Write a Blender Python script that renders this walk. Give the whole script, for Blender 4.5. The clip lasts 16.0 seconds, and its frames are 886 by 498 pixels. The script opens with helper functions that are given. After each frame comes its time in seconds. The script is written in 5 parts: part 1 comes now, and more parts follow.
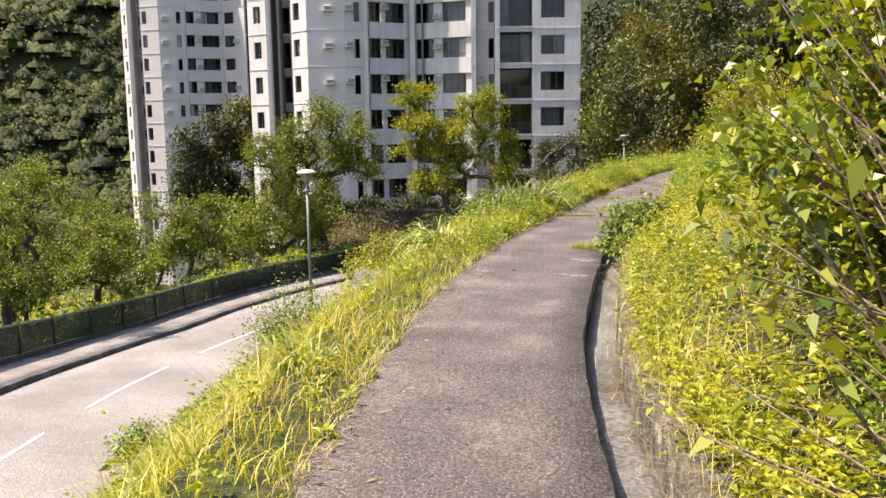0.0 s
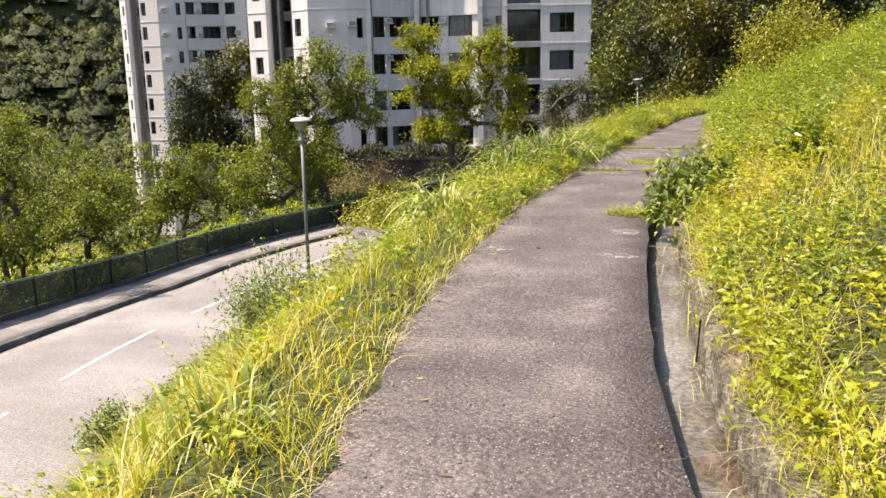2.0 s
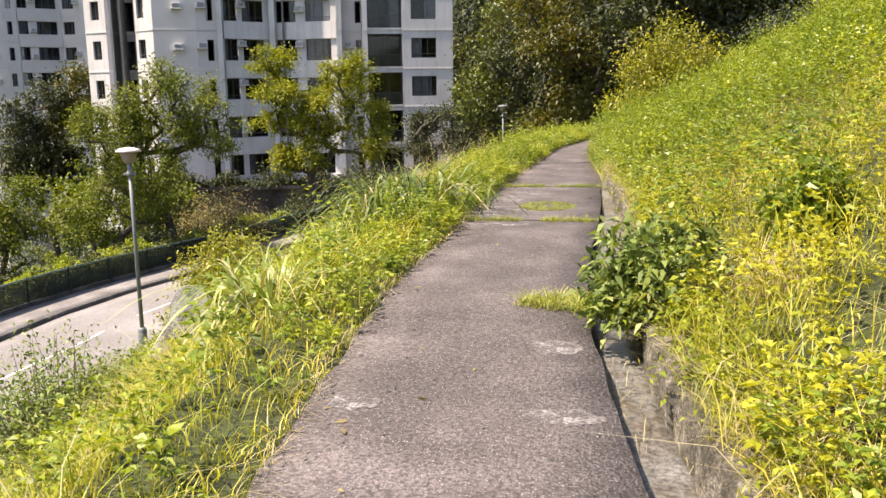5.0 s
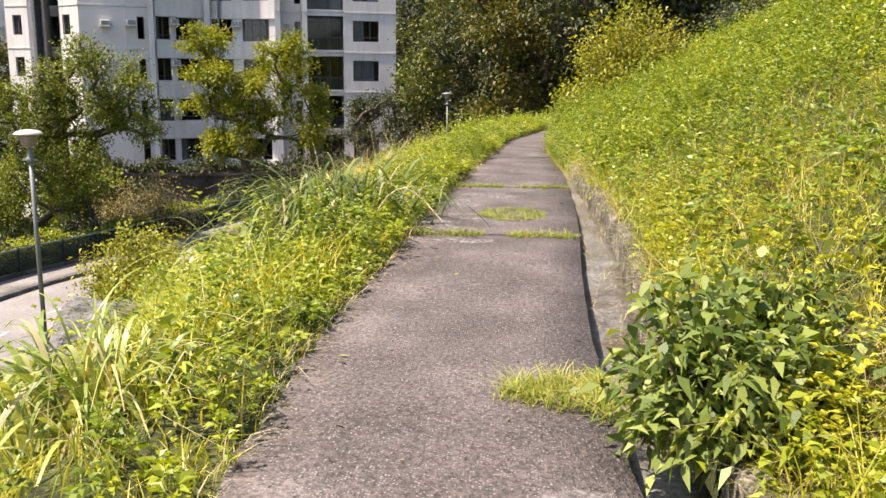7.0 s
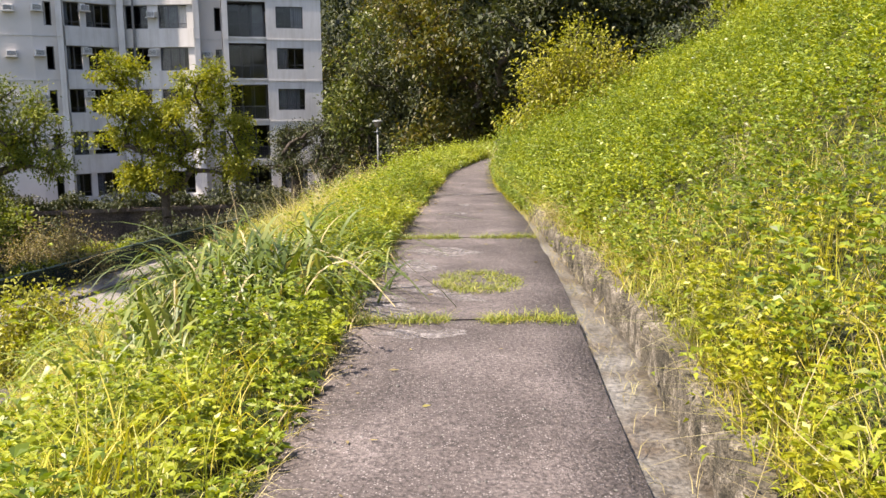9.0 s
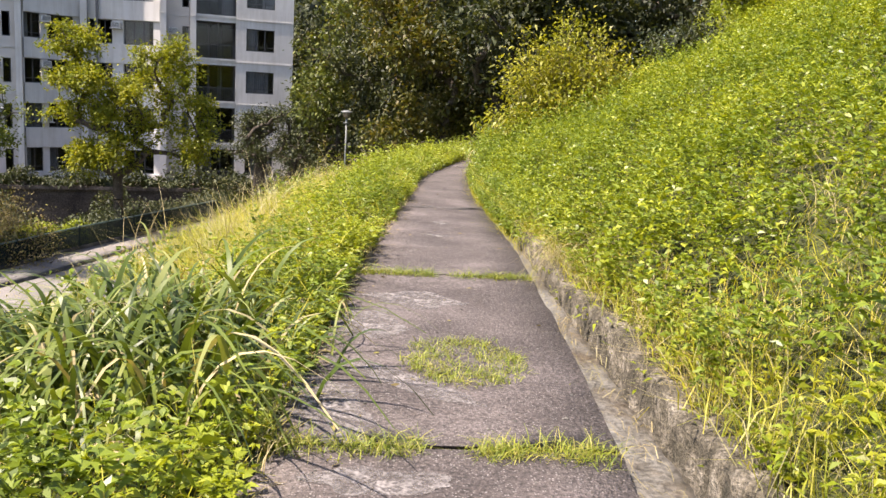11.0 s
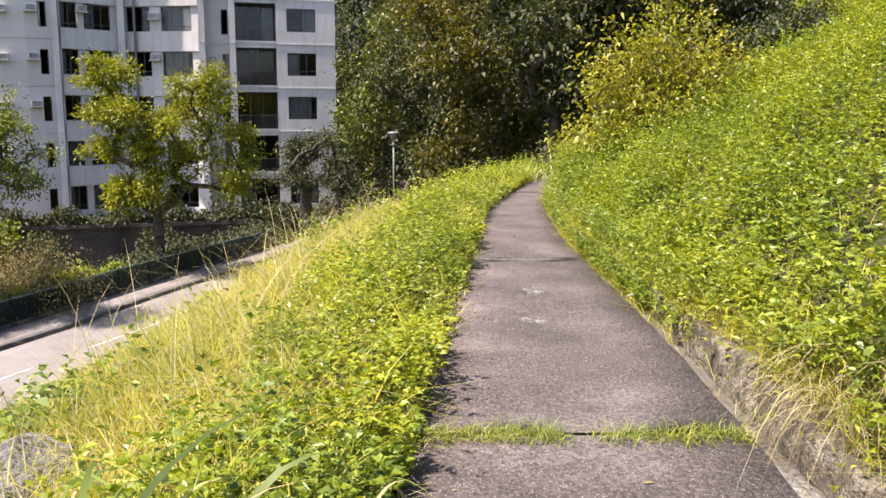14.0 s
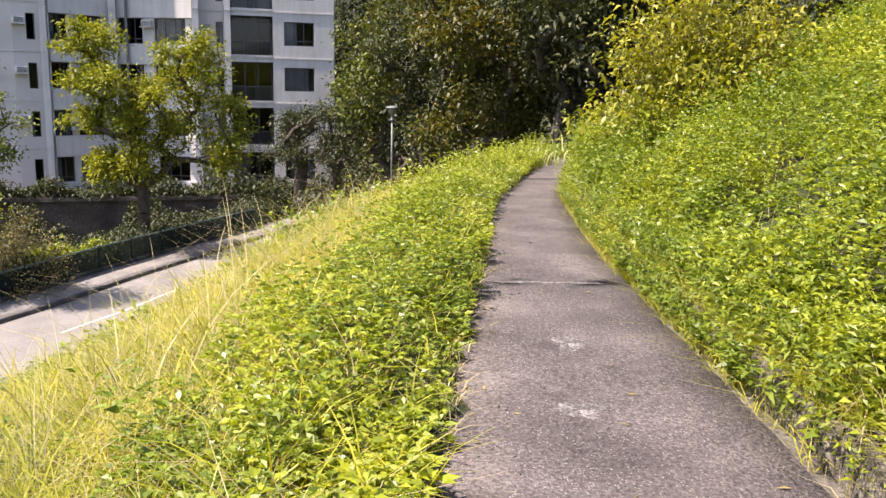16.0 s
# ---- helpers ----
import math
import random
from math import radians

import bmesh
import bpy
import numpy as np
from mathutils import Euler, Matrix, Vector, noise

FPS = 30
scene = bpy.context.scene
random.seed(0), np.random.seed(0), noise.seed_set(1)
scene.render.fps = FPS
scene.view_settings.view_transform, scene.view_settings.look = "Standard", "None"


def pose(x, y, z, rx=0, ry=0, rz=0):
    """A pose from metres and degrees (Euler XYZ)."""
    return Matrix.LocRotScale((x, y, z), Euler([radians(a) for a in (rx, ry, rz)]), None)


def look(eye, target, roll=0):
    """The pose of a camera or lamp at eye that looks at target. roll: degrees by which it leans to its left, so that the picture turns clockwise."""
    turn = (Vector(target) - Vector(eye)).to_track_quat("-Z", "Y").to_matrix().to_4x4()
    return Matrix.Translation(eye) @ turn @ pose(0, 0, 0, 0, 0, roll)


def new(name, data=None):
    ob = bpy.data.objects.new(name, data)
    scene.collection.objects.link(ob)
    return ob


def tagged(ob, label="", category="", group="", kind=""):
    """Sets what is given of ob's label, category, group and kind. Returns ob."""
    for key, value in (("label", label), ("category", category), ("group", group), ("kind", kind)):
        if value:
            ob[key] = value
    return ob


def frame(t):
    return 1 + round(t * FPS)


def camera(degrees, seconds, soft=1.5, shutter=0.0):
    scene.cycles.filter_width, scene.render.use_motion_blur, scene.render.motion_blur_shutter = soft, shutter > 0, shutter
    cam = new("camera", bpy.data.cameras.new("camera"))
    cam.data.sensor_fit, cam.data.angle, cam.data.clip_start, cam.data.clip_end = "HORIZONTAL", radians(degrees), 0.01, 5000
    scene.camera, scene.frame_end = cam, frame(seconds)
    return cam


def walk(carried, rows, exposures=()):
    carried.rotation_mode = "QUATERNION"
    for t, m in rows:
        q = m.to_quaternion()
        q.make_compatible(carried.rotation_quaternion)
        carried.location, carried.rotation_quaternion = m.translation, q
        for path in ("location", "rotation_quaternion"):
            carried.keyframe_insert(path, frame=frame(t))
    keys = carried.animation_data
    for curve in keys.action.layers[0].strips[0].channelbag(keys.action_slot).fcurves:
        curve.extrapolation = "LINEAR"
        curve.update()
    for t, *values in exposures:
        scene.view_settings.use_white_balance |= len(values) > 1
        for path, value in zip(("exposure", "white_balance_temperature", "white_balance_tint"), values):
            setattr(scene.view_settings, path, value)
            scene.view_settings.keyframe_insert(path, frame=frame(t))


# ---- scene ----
cam = camera(55.35, 16.0)
PATH = [
    (0, look((-0.000, -0.000, 1.312), (-2.746, 9.506, -0.136), -0.76)),
    (0.5, look((-0.194, 0.556, 1.265), (-2.809, 10.043, -0.517), -1.81)),
    (1, look((-0.280, 1.038, 1.257), (-2.832, 10.421, -1.080), -2.48)),
    (1.5, look((-0.327, 1.320, 1.251), (-3.741, 10.489, -0.816), -0.99)),
    (2, look((-0.495, 1.801, 1.219), (-3.290, 11.180, -0.840), -1.12)),
    (2.5, look((-0.611, 2.158, 1.209), (-3.317, 11.627, -0.526), -1.64)),
    (3, look((-0.685, 2.669, 1.199), (-3.503, 12.119, -0.463), -0.23)),
    (3.5, look((-0.813, 3.039, 1.198), (-2.153, 12.795, -0.537), -1.18)),
    (4, look((-0.836, 3.531, 1.203), (-2.843, 13.170, -0.547), -0.20)),
    (4.5, look((-0.960, 4.091, 1.171), (-2.539, 13.810, -0.577), -1.42)),
    (4.7, look((-0.995, 4.271, 1.163), (-2.369, 14.019, -0.590), -1.47)),
    (6.8, look((-1.250, 6.191, 1.114), (-2.173, 15.933, -0.943), 2.02)),
    (7, look((-1.271, 6.380, 1.091), (-1.829, 16.176, -0.837), 0.61)),
    (7.5, look((-1.358, 6.817, 1.109), (-1.789, 16.625, -0.792), -0.70)),
    (8, look((-1.390, 7.287, 1.125), (-2.622, 17.030, -0.761), 0.74)),
    (8.5, look((-1.462, 7.774, 1.126), (-1.961, 17.623, -0.532), -0.36)),
    (8.7, look((-1.478, 7.926, 1.133), (-1.385, 17.794, -0.487), -1.55)),
    (10.8, look((-1.500, 9.758, 1.222), (-1.301, 19.569, -0.700), 4.23)),
    (11, look((-1.505, 10.002, 1.201), (-0.836, 19.835, -0.491), 3.22)),
    (11.5, look((-1.518, 10.544, 1.191), (-0.618, 20.368, -0.448), 1.98)),
    (12, look((-1.486, 11.082, 1.170), (-1.607, 20.924, -0.599), 3.18)),
    (12.5, look((-1.532, 11.606, 1.188), (-1.088, 21.418, -0.691), 1.12)),
    (13, look((-1.574, 12.174, 1.157), (-2.058, 21.978, -0.751), 1.29)),
    (13.5, look((-1.593, 12.657, 1.147), (-2.024, 22.523, -0.428), 1.77)),
    (14, look((-1.636, 13.149, 1.172), (-1.591, 23.033, -0.346), 0.06)),
    (14.5, look((-1.623, 13.711, 1.172), (-2.027, 23.586, -0.354), 1.91)),
    (15, look((-1.638, 14.261, 1.163), (-1.046, 24.095, -0.551), 0.56)),
    (15.5, look((-1.641, 14.778, 1.125), (-1.084, 24.615, -0.585), 0.63)),
    (16, look((-1.607, 15.227, 1.156), (-1.553, 25.063, -0.645), 1.11)),
]
walk(cam, PATH, [(0.0, 1.3, 6900, 18), (8.0, 1.28, 6850, 18), (16.0, 1.32, 6600, 21)])

# ---- world, sun and exposure ----
SUN_DIR = Vector((-1.0, -0.4, 1.9)).normalized()
sky_world = bpy.data.worlds.new("sky")
scene.world = sky_world
sky_world.use_nodes = True
wn = sky_world.node_tree
sky = wn.nodes.new("ShaderNodeTexSky")
sky.sky_type, sky.sun_disc = "NISHITA", False
sky.sun_elevation = math.asin(SUN_DIR.z)
sky.sun_rotation = math.atan2(SUN_DIR.x, SUN_DIR.y)
sky.air_density, sky.dust_density, sky.ozone_density = 1.0, 1.6, 1.0
wn.links.new(sky.outputs[0], wn.nodes["Background"].inputs[0])
wn.nodes["Background"].inputs[1].default_value = 0.12
sun = new("sun", bpy.data.lights.new("sun", "SUN"))
sun.data.energy, sun.data.angle, sun.data.color = 4.6, radians(0.55), (1.0, 0.92, 0.79)
sun.matrix_world = look((0, 0, 60), Vector((0, 0, 60)) - SUN_DIR)


# ---- materials ----
def material(name, rough=0.8, metal=0.0):
    m = bpy.data.materials.new(name)
    m.use_nodes = True
    b = m.node_tree.nodes["Principled BSDF"]
    b.inputs["Roughness"].default_value, b.inputs["Metallic"].default_value = rough, metal
    return m, m.node_tree, b


def ramp(nt, stops):
    r = nt.nodes.new("ShaderNodeValToRGB")
    while len(r.color_ramp.elements) < len(stops):
        r.color_ramp.elements.new(0.5)
    for e, (p, c) in zip(r.color_ramp.elements, stops):
        e.position, e.color = p, (*c, 1)
    return r


def noise_tex(nt, scale, detail=4.0, rough=0.6, coord="Object"):
    tc, n = nt.nodes.new("ShaderNodeTexCoord"), nt.nodes.new("ShaderNodeTexNoise")
    n.inputs["Scale"].default_value, n.inputs["Detail"].default_value, n.inputs["Roughness"].default_value = scale, detail, rough
    nt.links.new(tc.outputs[coord], n.inputs["Vector"])
    return n


def mixed(nt, a, b, fac, mode="MIX"):
    m = nt.nodes.new("ShaderNodeMix")
    m.data_type, m.blend_type = "RGBA", mode
    for sock, value in ((m.inputs[0], fac), (m.inputs[6], a), (m.inputs[7], b)):
        if hasattr(value, "is_output"):
            nt.links.new(value, sock)
        else:
            sock.default_value = value if isinstance(value, float) else (*value, 1)
    return m.outputs[2]


def bumped(nt, bsdf, height, strength, distance):
    b = nt.nodes.new("ShaderNodeBump")
    b.inputs["Strength"].default_value, b.inputs["Distance"].default_value = strength, distance
    nt.links.new(height, b.inputs["Height"])
    nt.links.new(b.outputs[0], bsdf.inputs["Normal"])


def rough_stone(name, colours, big, fine, rough=0.85, bump=0.4, depth=0.01, speck=None):
    """Mineral surfaces: large stains, fine grain and, where given, pale aggregate specks."""
    m, nt, b = material(name, rough)
    large, small = noise_tex(nt, big, 5), noise_tex(nt, fine, 3, 0.7)
    base = ramp(nt, [(0.3, colours[0]), (0.52, colours[1]), (0.72, colours[2])])
    nt.links.new(large.outputs[0], base.inputs[0])
    grain = ramp(nt, [(0.36, (0.45, 0.45, 0.45)), (0.64, (1.5, 1.5, 1.5))])
    nt.links.new(small.outputs[0], grain.inputs[0])
    col = mixed(nt, base.outputs[0], grain.outputs[0], 0.95, "MULTIPLY")
    if speck:
        tc, v = nt.nodes.new("ShaderNodeTexCoord"), nt.nodes.new("ShaderNodeTexVoronoi")
        v.inputs["Scale"].default_value = speck[0]
        nt.links.new(tc.outputs["Object"], v.inputs["Vector"])
        sep = nt.nodes.new("ShaderNodeSeparateColor")
        nt.links.new(v.outputs["Color"], sep.inputs[0])
        pick = ramp(nt, [(speck[2], (0, 0, 0)), (speck[2] + 0.03, (1, 1, 1))])
        nt.links.new(sep.outputs[0], pick.inputs[0])
        near = ramp(nt, [(0.25, (1, 1, 1)), (0.45, (0, 0, 0))])
        nt.links.new(v.outputs["Distance"], near.inputs[0])
        worn = ramp(nt, [(0.36, (0.15, 0.15, 0.15)), (0.62, (1, 1, 1))])
        nt.links.new(noise_tex(nt, 17, 5, 0.75).outputs[0], worn.inputs[0])
        seen = mixed(nt, pick.outputs[0], near.outputs[0], 1.0, "MULTIPLY")
        col = mixed(nt, col, speck[1], mixed(nt, seen, worn.outputs[0], 1.0, "MULTIPLY"))
    nt.links.new(col, b.inputs["Base Color"])
    bumped(nt, b, small.outputs[0], bump, depth)
    return m


def leafy(name, colours, rough=0.5, translucent=0.35, coat=0.0):
    """Leaves: each leaf takes its own colour, light shows through the blade."""
    m, nt, b = material(name, rough)
    geo = nt.nodes.new("ShaderNodeNewGeometry")
    r = ramp(nt, [(i / max(1, len(colours) - 1), c) for i, c in enumerate(colours)])
    nt.links.new(geo.outputs["Random Per Island"], r.inputs[0])
    patch = noise_tex(nt, 0.7, 3)
    tone = ramp(nt, [(0.35, (0.72, 0.8, 0.7)), (0.65, (1.2, 1.12, 1.0))])
    nt.links.new(patch.outputs[0], tone.inputs[0])
    col = mixed(nt, r.outputs[0], tone.outputs[0], 0.8, "MULTIPLY")
    nt.links.new(col, b.inputs["Base Color"])
    b.inputs["Coat Weight"].default_value = coat
    t, mix = nt.nodes.new("ShaderNodeBsdfTranslucent"), nt.nodes.new("ShaderNodeMixShader")
    nt.links.new(mixed(nt, col, (1.38, 1.33, 0.42), 1.0, "MULTIPLY"), t.inputs[0])
    mix.inputs[0].default_value = translucent
    nt.links.new(b.outputs[0], mix.inputs[1])
    nt.links.new(t.outputs[0], mix.inputs[2])
    nt.links.new(mix.outputs[0], nt.nodes["Material Output"].inputs[0])
    return m


def painted(name, colour, rough=0.5, metal=0.0, stain=0.25, scale=3.0):
    m, nt, b = material(name, rough, metal)
    n = noise_tex(nt, scale, 6, 0.65)
    dark = tuple(c * (1 - stain) for c in colour)
    r = ramp(nt, [(0.3, dark), (0.6, colour)])
    nt.links.new(n.outputs[0], r.inputs[0])
    nt.links.new(r.outputs[0], b.inputs["Base Color"])
    bumped(nt, b, noise_tex(nt, scale * 14, 3).outputs[0], 0.15, 0.004)
    return m


M_ASPHALT = rough_stone("path_asphalt", [(0.06, 0.049, 0.045), (0.1, 0.083, 0.077), (0.165, 0.14, 0.132)], 1.6, 52, 0.9, 1.0, 0.02, (95.0, (0.33, 0.3, 0.285), 0.66))
M_ROAD = rough_stone("road_concrete", [(0.15, 0.138, 0.128), (0.21, 0.196, 0.186), (0.27, 0.254, 0.243)], 0.25, 30, 0.85, 0.3, 0.004)
M_PAVE = rough_stone("pavement_concrete", [(0.12, 0.108, 0.098), (0.19, 0.174, 0.162), (0.26, 0.24, 0.225)], 0.8, 35, 0.9, 0.3, 0.006)
M_KERB = rough_stone("kerb_concrete", [(0.035, 0.033, 0.03), (0.075, 0.07, 0.065), (0.15, 0.14, 0.13)], 1.5, 25, 0.9, 0.4, 0.008)
M_CONCRETE = rough_stone("old_concrete", [(0.03, 0.028, 0.016), (0.13, 0.112, 0.08), (0.34, 0.305, 0.245)], 9.0, 55, 0.95, 1.0, 0.035)
M_CHANNEL = rough_stone("channel_concrete", [(0.085, 0.062, 0.038), (0.135, 0.128, 0.113), (0.22, 0.213, 0.198)], 2.2, 40, 0.34, 0.6, 0.012)
M_ROCK = rough_stone("rock", [(0.07, 0.067, 0.06), (0.15, 0.145, 0.13), (0.24, 0.23, 0.21)], 2.5, 20, 0.9, 1.0, 0.05)
M_STAIN = rough_stone("dry_cement_film", [(0.12, 0.108, 0.102), (0.18, 0.164, 0.155), (0.25, 0.23, 0.22)], 6, 60, 0.9, 0.4, 0.006)
sn = M_STAIN.node_tree
thin, hole = sn.nodes.new("ShaderNodeMixShader"), sn.nodes.new("ShaderNodeBsdfTransparent")
cover = ramp(sn, [(0.33, (0, 0, 0)), (0.6, (0.95, 0.95, 0.95))])
sn.links.new(noise_tex(sn, 14, 6, 0.75).outputs[0], cover.inputs[0])
sn.links.new(cover.outputs[0], thin.inputs[0])
sn.links.new(hole.outputs[0], thin.inputs[1])
sn.links.new(sn.nodes["Principled BSDF"].outputs[0], thin.inputs[2])
sn.links.new(thin.outputs[0], sn.nodes["Material Output"].inputs[0])
M_MARK = painted("road_paint", (0.68, 0.67, 0.64), 0.7, 0, 0.4, 9)
M_FACADE = painted("facade_paint", (0.6, 0.582, 0.56), 0.85, 0, 0.2, 0.35)
ft = M_FACADE.node_tree
streak = noise_tex(ft, 1.0, 5, 0.7)
stretch = ft.nodes.new("ShaderNodeMapping")
stretch.inputs["Scale"].default_value = (2.6, 2.6, 0.22)
ft.links.new(streak.inputs["Vector"].links[0].from_socket, stretch.inputs["Vector"])
ft.links.new(stretch.outputs[0], streak.inputs["Vector"])
grime = ramp(ft, [(0.36, (0.86, 0.845, 0.82)), (0.56, (1, 1, 1))])
ft.links.new(streak.outputs[0], grime.inputs[0])
fb = ft.nodes["Principled BSDF"]
ft.links.new(mixed(ft, fb.inputs["Base Color"].links[0].from_socket, grime.outputs[0], 1.0, "MULTIPLY"), fb.inputs["Base Color"])
M_FACADE_WARM = painted("facade_paint_warm", (0.58, 0.54, 0.505), 0.8, 0, 0.14, 0.3)
# greyer facade tone with the shade of side walls and recesses in it
M_FACADE_SHADED = painted("facade_shaded", (0.42, 0.39, 0.39), 0.85, 0, 0.2, 0.4)
# stained brown, lowered further to hold the shadow at the block's foot
M_RETAIN = rough_stone("retaining_wall", [(0.045, 0.033, 0.028), (0.09, 0.068, 0.056), (0.15, 0.12, 0.1)], 0.5, 12, 0.95, 0.5, 0.03)
M_INTERIOR = painted("room_paint", (0.16, 0.155, 0.15), 0.9, 0, 0.3, 0.5)
M_FRAME = painted("window_frame_metal", (0.09, 0.09, 0.1), 0.45, 0.5, 0.2, 6)
M_AC = painted("air_conditioner_casing", (0.62, 0.61, 0.58), 0.6, 0, 0.3, 5)
M_CURTAIN = painted("curtain_cloth", (0.55, 0.53, 0.5), 0.95, 0, 0.35, 2)
M_POLE = painted("galvanised_pole", (0.2, 0.215, 0.21), 0.6, 0.3, 0.2, 5)
M_LAMPTOP = painted("lamp_canopy", (0.56, 0.51, 0.46), 0.5, 0, 0.15, 5)
M_LAMPBOWL = painted("lamp_bowl", (0.26, 0.21, 0.16), 0.35, 0, 0.2, 5)
M_FENCE = painted("green_fence_paint", (0.005, 0.016, 0.014), 0.9, 0.0, 0.3, 4)
M_FENCE_RAIL = painted("fence_rail_paint", (0.1, 0.16, 0.15), 0.45, 0.2, 0.3, 4)
M_BARK = rough_stone("bark", [(0.035, 0.027, 0.02), (0.075, 0.06, 0.045), (0.13, 0.11, 0.085)], 4, 30, 0.95, 1.0, 0.03)
M_TWIG = rough_stone("twig_bark", [(0.1, 0.075, 0.045), (0.17, 0.13, 0.08), (0.24, 0.19, 0.13)], 6, 40, 0.9, 0.5, 0.01)
# green soil, taken very dark to stand in for shade between the plants
M_SOIL = rough_stone("grassy_soil", [(0.018, 0.027, 0.006), (0.038, 0.048, 0.01), (0.075, 0.08, 0.02)], 1.3, 18, 1.0, 1.0, 0.06)
M_HILL = leafy("far_wood_leaves", [(0.03, 0.045, 0.014), (0.06, 0.08, 0.022), (0.105, 0.125, 0.032), (0.16, 0.175, 0.045)], 0.7, 0.15)
hb = M_HILL.node_tree
bumped(hb, hb.nodes["Principled BSDF"], noise_tex(hb, 1.1, 5, 0.7).outputs[0], 1.0, 1.6)

M_WEED = leafy("weed_leaves", [(0.15, 0.19, 0.012), (0.22, 0.27, 0.015), (0.28, 0.33, 0.02), (0.35, 0.385, 0.045)], 0.44, 0.3)
M_WEED_GOLD = leafy("weed_leaves_golden", [(0.19, 0.2, 0.01), (0.275, 0.29, 0.014), (0.35, 0.355, 0.02), (0.43, 0.425, 0.05)], 0.45, 0.3)
M_WEED_DEEP = leafy("weed_leaves_deep", [(0.08, 0.125, 0.011), (0.13, 0.185, 0.015), (0.185, 0.25, 0.023), (0.26, 0.32, 0.055)], 0.42, 0.3)
M_GRASS = leafy("grass_blades", [(0.16, 0.2, 0.01), (0.29, 0.31, 0.016), (0.45, 0.42, 0.03), (0.58, 0.49, 0.11)], 0.5, 0.3)
M_TURF = leafy("short_turf", [(0.1, 0.15, 0.015), (0.19, 0.24, 0.02), (0.3, 0.32, 0.04), (0.4, 0.36, 0.12)], 0.55, 0.25)
M_STRAW = leafy("dry_grass", [(0.26, 0.21, 0.1), (0.38, 0.32, 0.17), (0.5, 0.44, 0.27)], 0.7, 0.2)
M_REED = leafy("reed_blades", [(0.04, 0.068, 0.011), (0.08, 0.12, 0.016), (0.14, 0.185, 0.028), (0.27, 0.29, 0.1)], 0.45, 0.22)
M_REED_LIGHT = leafy("pale_reed_blades", [(0.12, 0.18, 0.02), (0.2, 0.26, 0.04), (0.32, 0.36, 0.09), (0.46, 0.46, 0.2)], 0.45, 0.25)
M_TREE = leafy("tree_leaves", [(0.065, 0.09, 0.01), (0.105, 0.14, 0.012), (0.15, 0.185, 0.016), (0.21, 0.225, 0.025)], 0.62, 0.3)
M_TREE_LIGHT = leafy("young_tree_leaves", [(0.11, 0.14, 0.009), (0.17, 0.2, 0.011), (0.23, 0.25, 0.014), (0.3, 0.29, 0.028)], 0.62, 0.35)
M_TREE_EDGE = leafy("wood_edge_leaves", [(0.04, 0.06, 0.012), (0.075, 0.1, 0.02), (0.12, 0.145, 0.03), (0.2, 0.21, 0.05)], 0.45, 0.25)
# dark leaf tone that also holds the shade inside the wood
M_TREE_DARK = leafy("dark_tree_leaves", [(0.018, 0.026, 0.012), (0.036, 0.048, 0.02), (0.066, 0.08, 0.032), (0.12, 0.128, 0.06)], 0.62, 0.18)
M_TREE_RUST = leafy("rusty_tree_leaves", [(0.04, 0.055, 0.012), (0.08, 0.085, 0.015), (0.14, 0.11, 0.02), (0.13, 0.15, 0.02)], 0.5, 0.25)
M_PLANT = leafy("dark_plant_leaves", [(0.06, 0.1, 0.018), (0.11, 0.16, 0.028), (0.2, 0.255, 0.055), (0.32, 0.37, 0.12)], 0.55, 0.28)
M_DRY_SHRUB = leafy("dry_shrub_leaves", [(0.12, 0.09, 0.04), (0.2, 0.16, 0.07), (0.28, 0.22, 0.1), (0.26, 0.25, 0.06)], 0.7, 0.2)
M_OLIVE = leafy("olive_leaves", [(0.13, 0.135, 0.012), (0.21, 0.215, 0.016), (0.31, 0.305, 0.024), (0.42, 0.39, 0.05)], 0.5, 0.3)
M_BUSH = leafy("bush_leaves", [(0.06, 0.095, 0.008), (0.125, 0.165, 0.01), (0.205, 0.235, 0.016), (0.31, 0.32, 0.035)], 0.4, 0.28)


def glass(name, colour):
    m, nt, b = material(name, 0.04)
    b.inputs["Base Color"].default_value = (*colour, 1)
    b.inputs["Transmission Weight"].default_value = 1.0
    b.inputs["IOR"].default_value = 1.38
    return m


M_GLASS = glass("window_glass", (0.42, 0.45, 0.5))



# ---- mesh helpers ----
def box(bm, x0, x1, y0, y1, z0, z1, m=None):
    vs = [bm.verts.new((x, y, z)) for z in (z0, z1) for y in (y0, y1) for x in (x0, x1)]
    for f in ((0, 2, 3, 1), (4, 5, 7, 6), (0, 1, 5, 4), (2, 6, 7, 3), (0, 4, 6, 2), (1, 3, 7, 5)):
        bm.faces.new([vs[i] for i in f])
    if m is not None:
        bmesh.ops.transform(bm, matrix=m, verts=vs)
    return vs


def lathe(bm, profile, sides=16):
    """A turned body from (radius, z) rings."""
    rings = [[bm.verts.new((r * math.cos(2 * math.pi * i / sides), r * math.sin(2 * math.pi * i / sides), z)) for i in range(sides)] for r, z in profile]
    for a, b in zip(rings, rings[1:]):
        for i in range(sides):
            f = bm.faces.new((a[i], a[(i + 1) % sides], b[(i + 1) % sides], b[i]))
            f.smooth = True
    bm.faces.new(rings[0][::-1])
    bm.faces.new(rings[-1])


def mesh_of(name, bm, mat):
    me = bpy.data.meshes.new(name)
    bm.to_mesh(me)
    bm.free()
    me.materials.append(mat)
    return me


def part(name, bm, mat, parent=None, label=""):
    ob = new(name, mesh_of(name, bm, mat))
    if parent is not None:
        ob.parent = parent
    return tagged(ob, label)


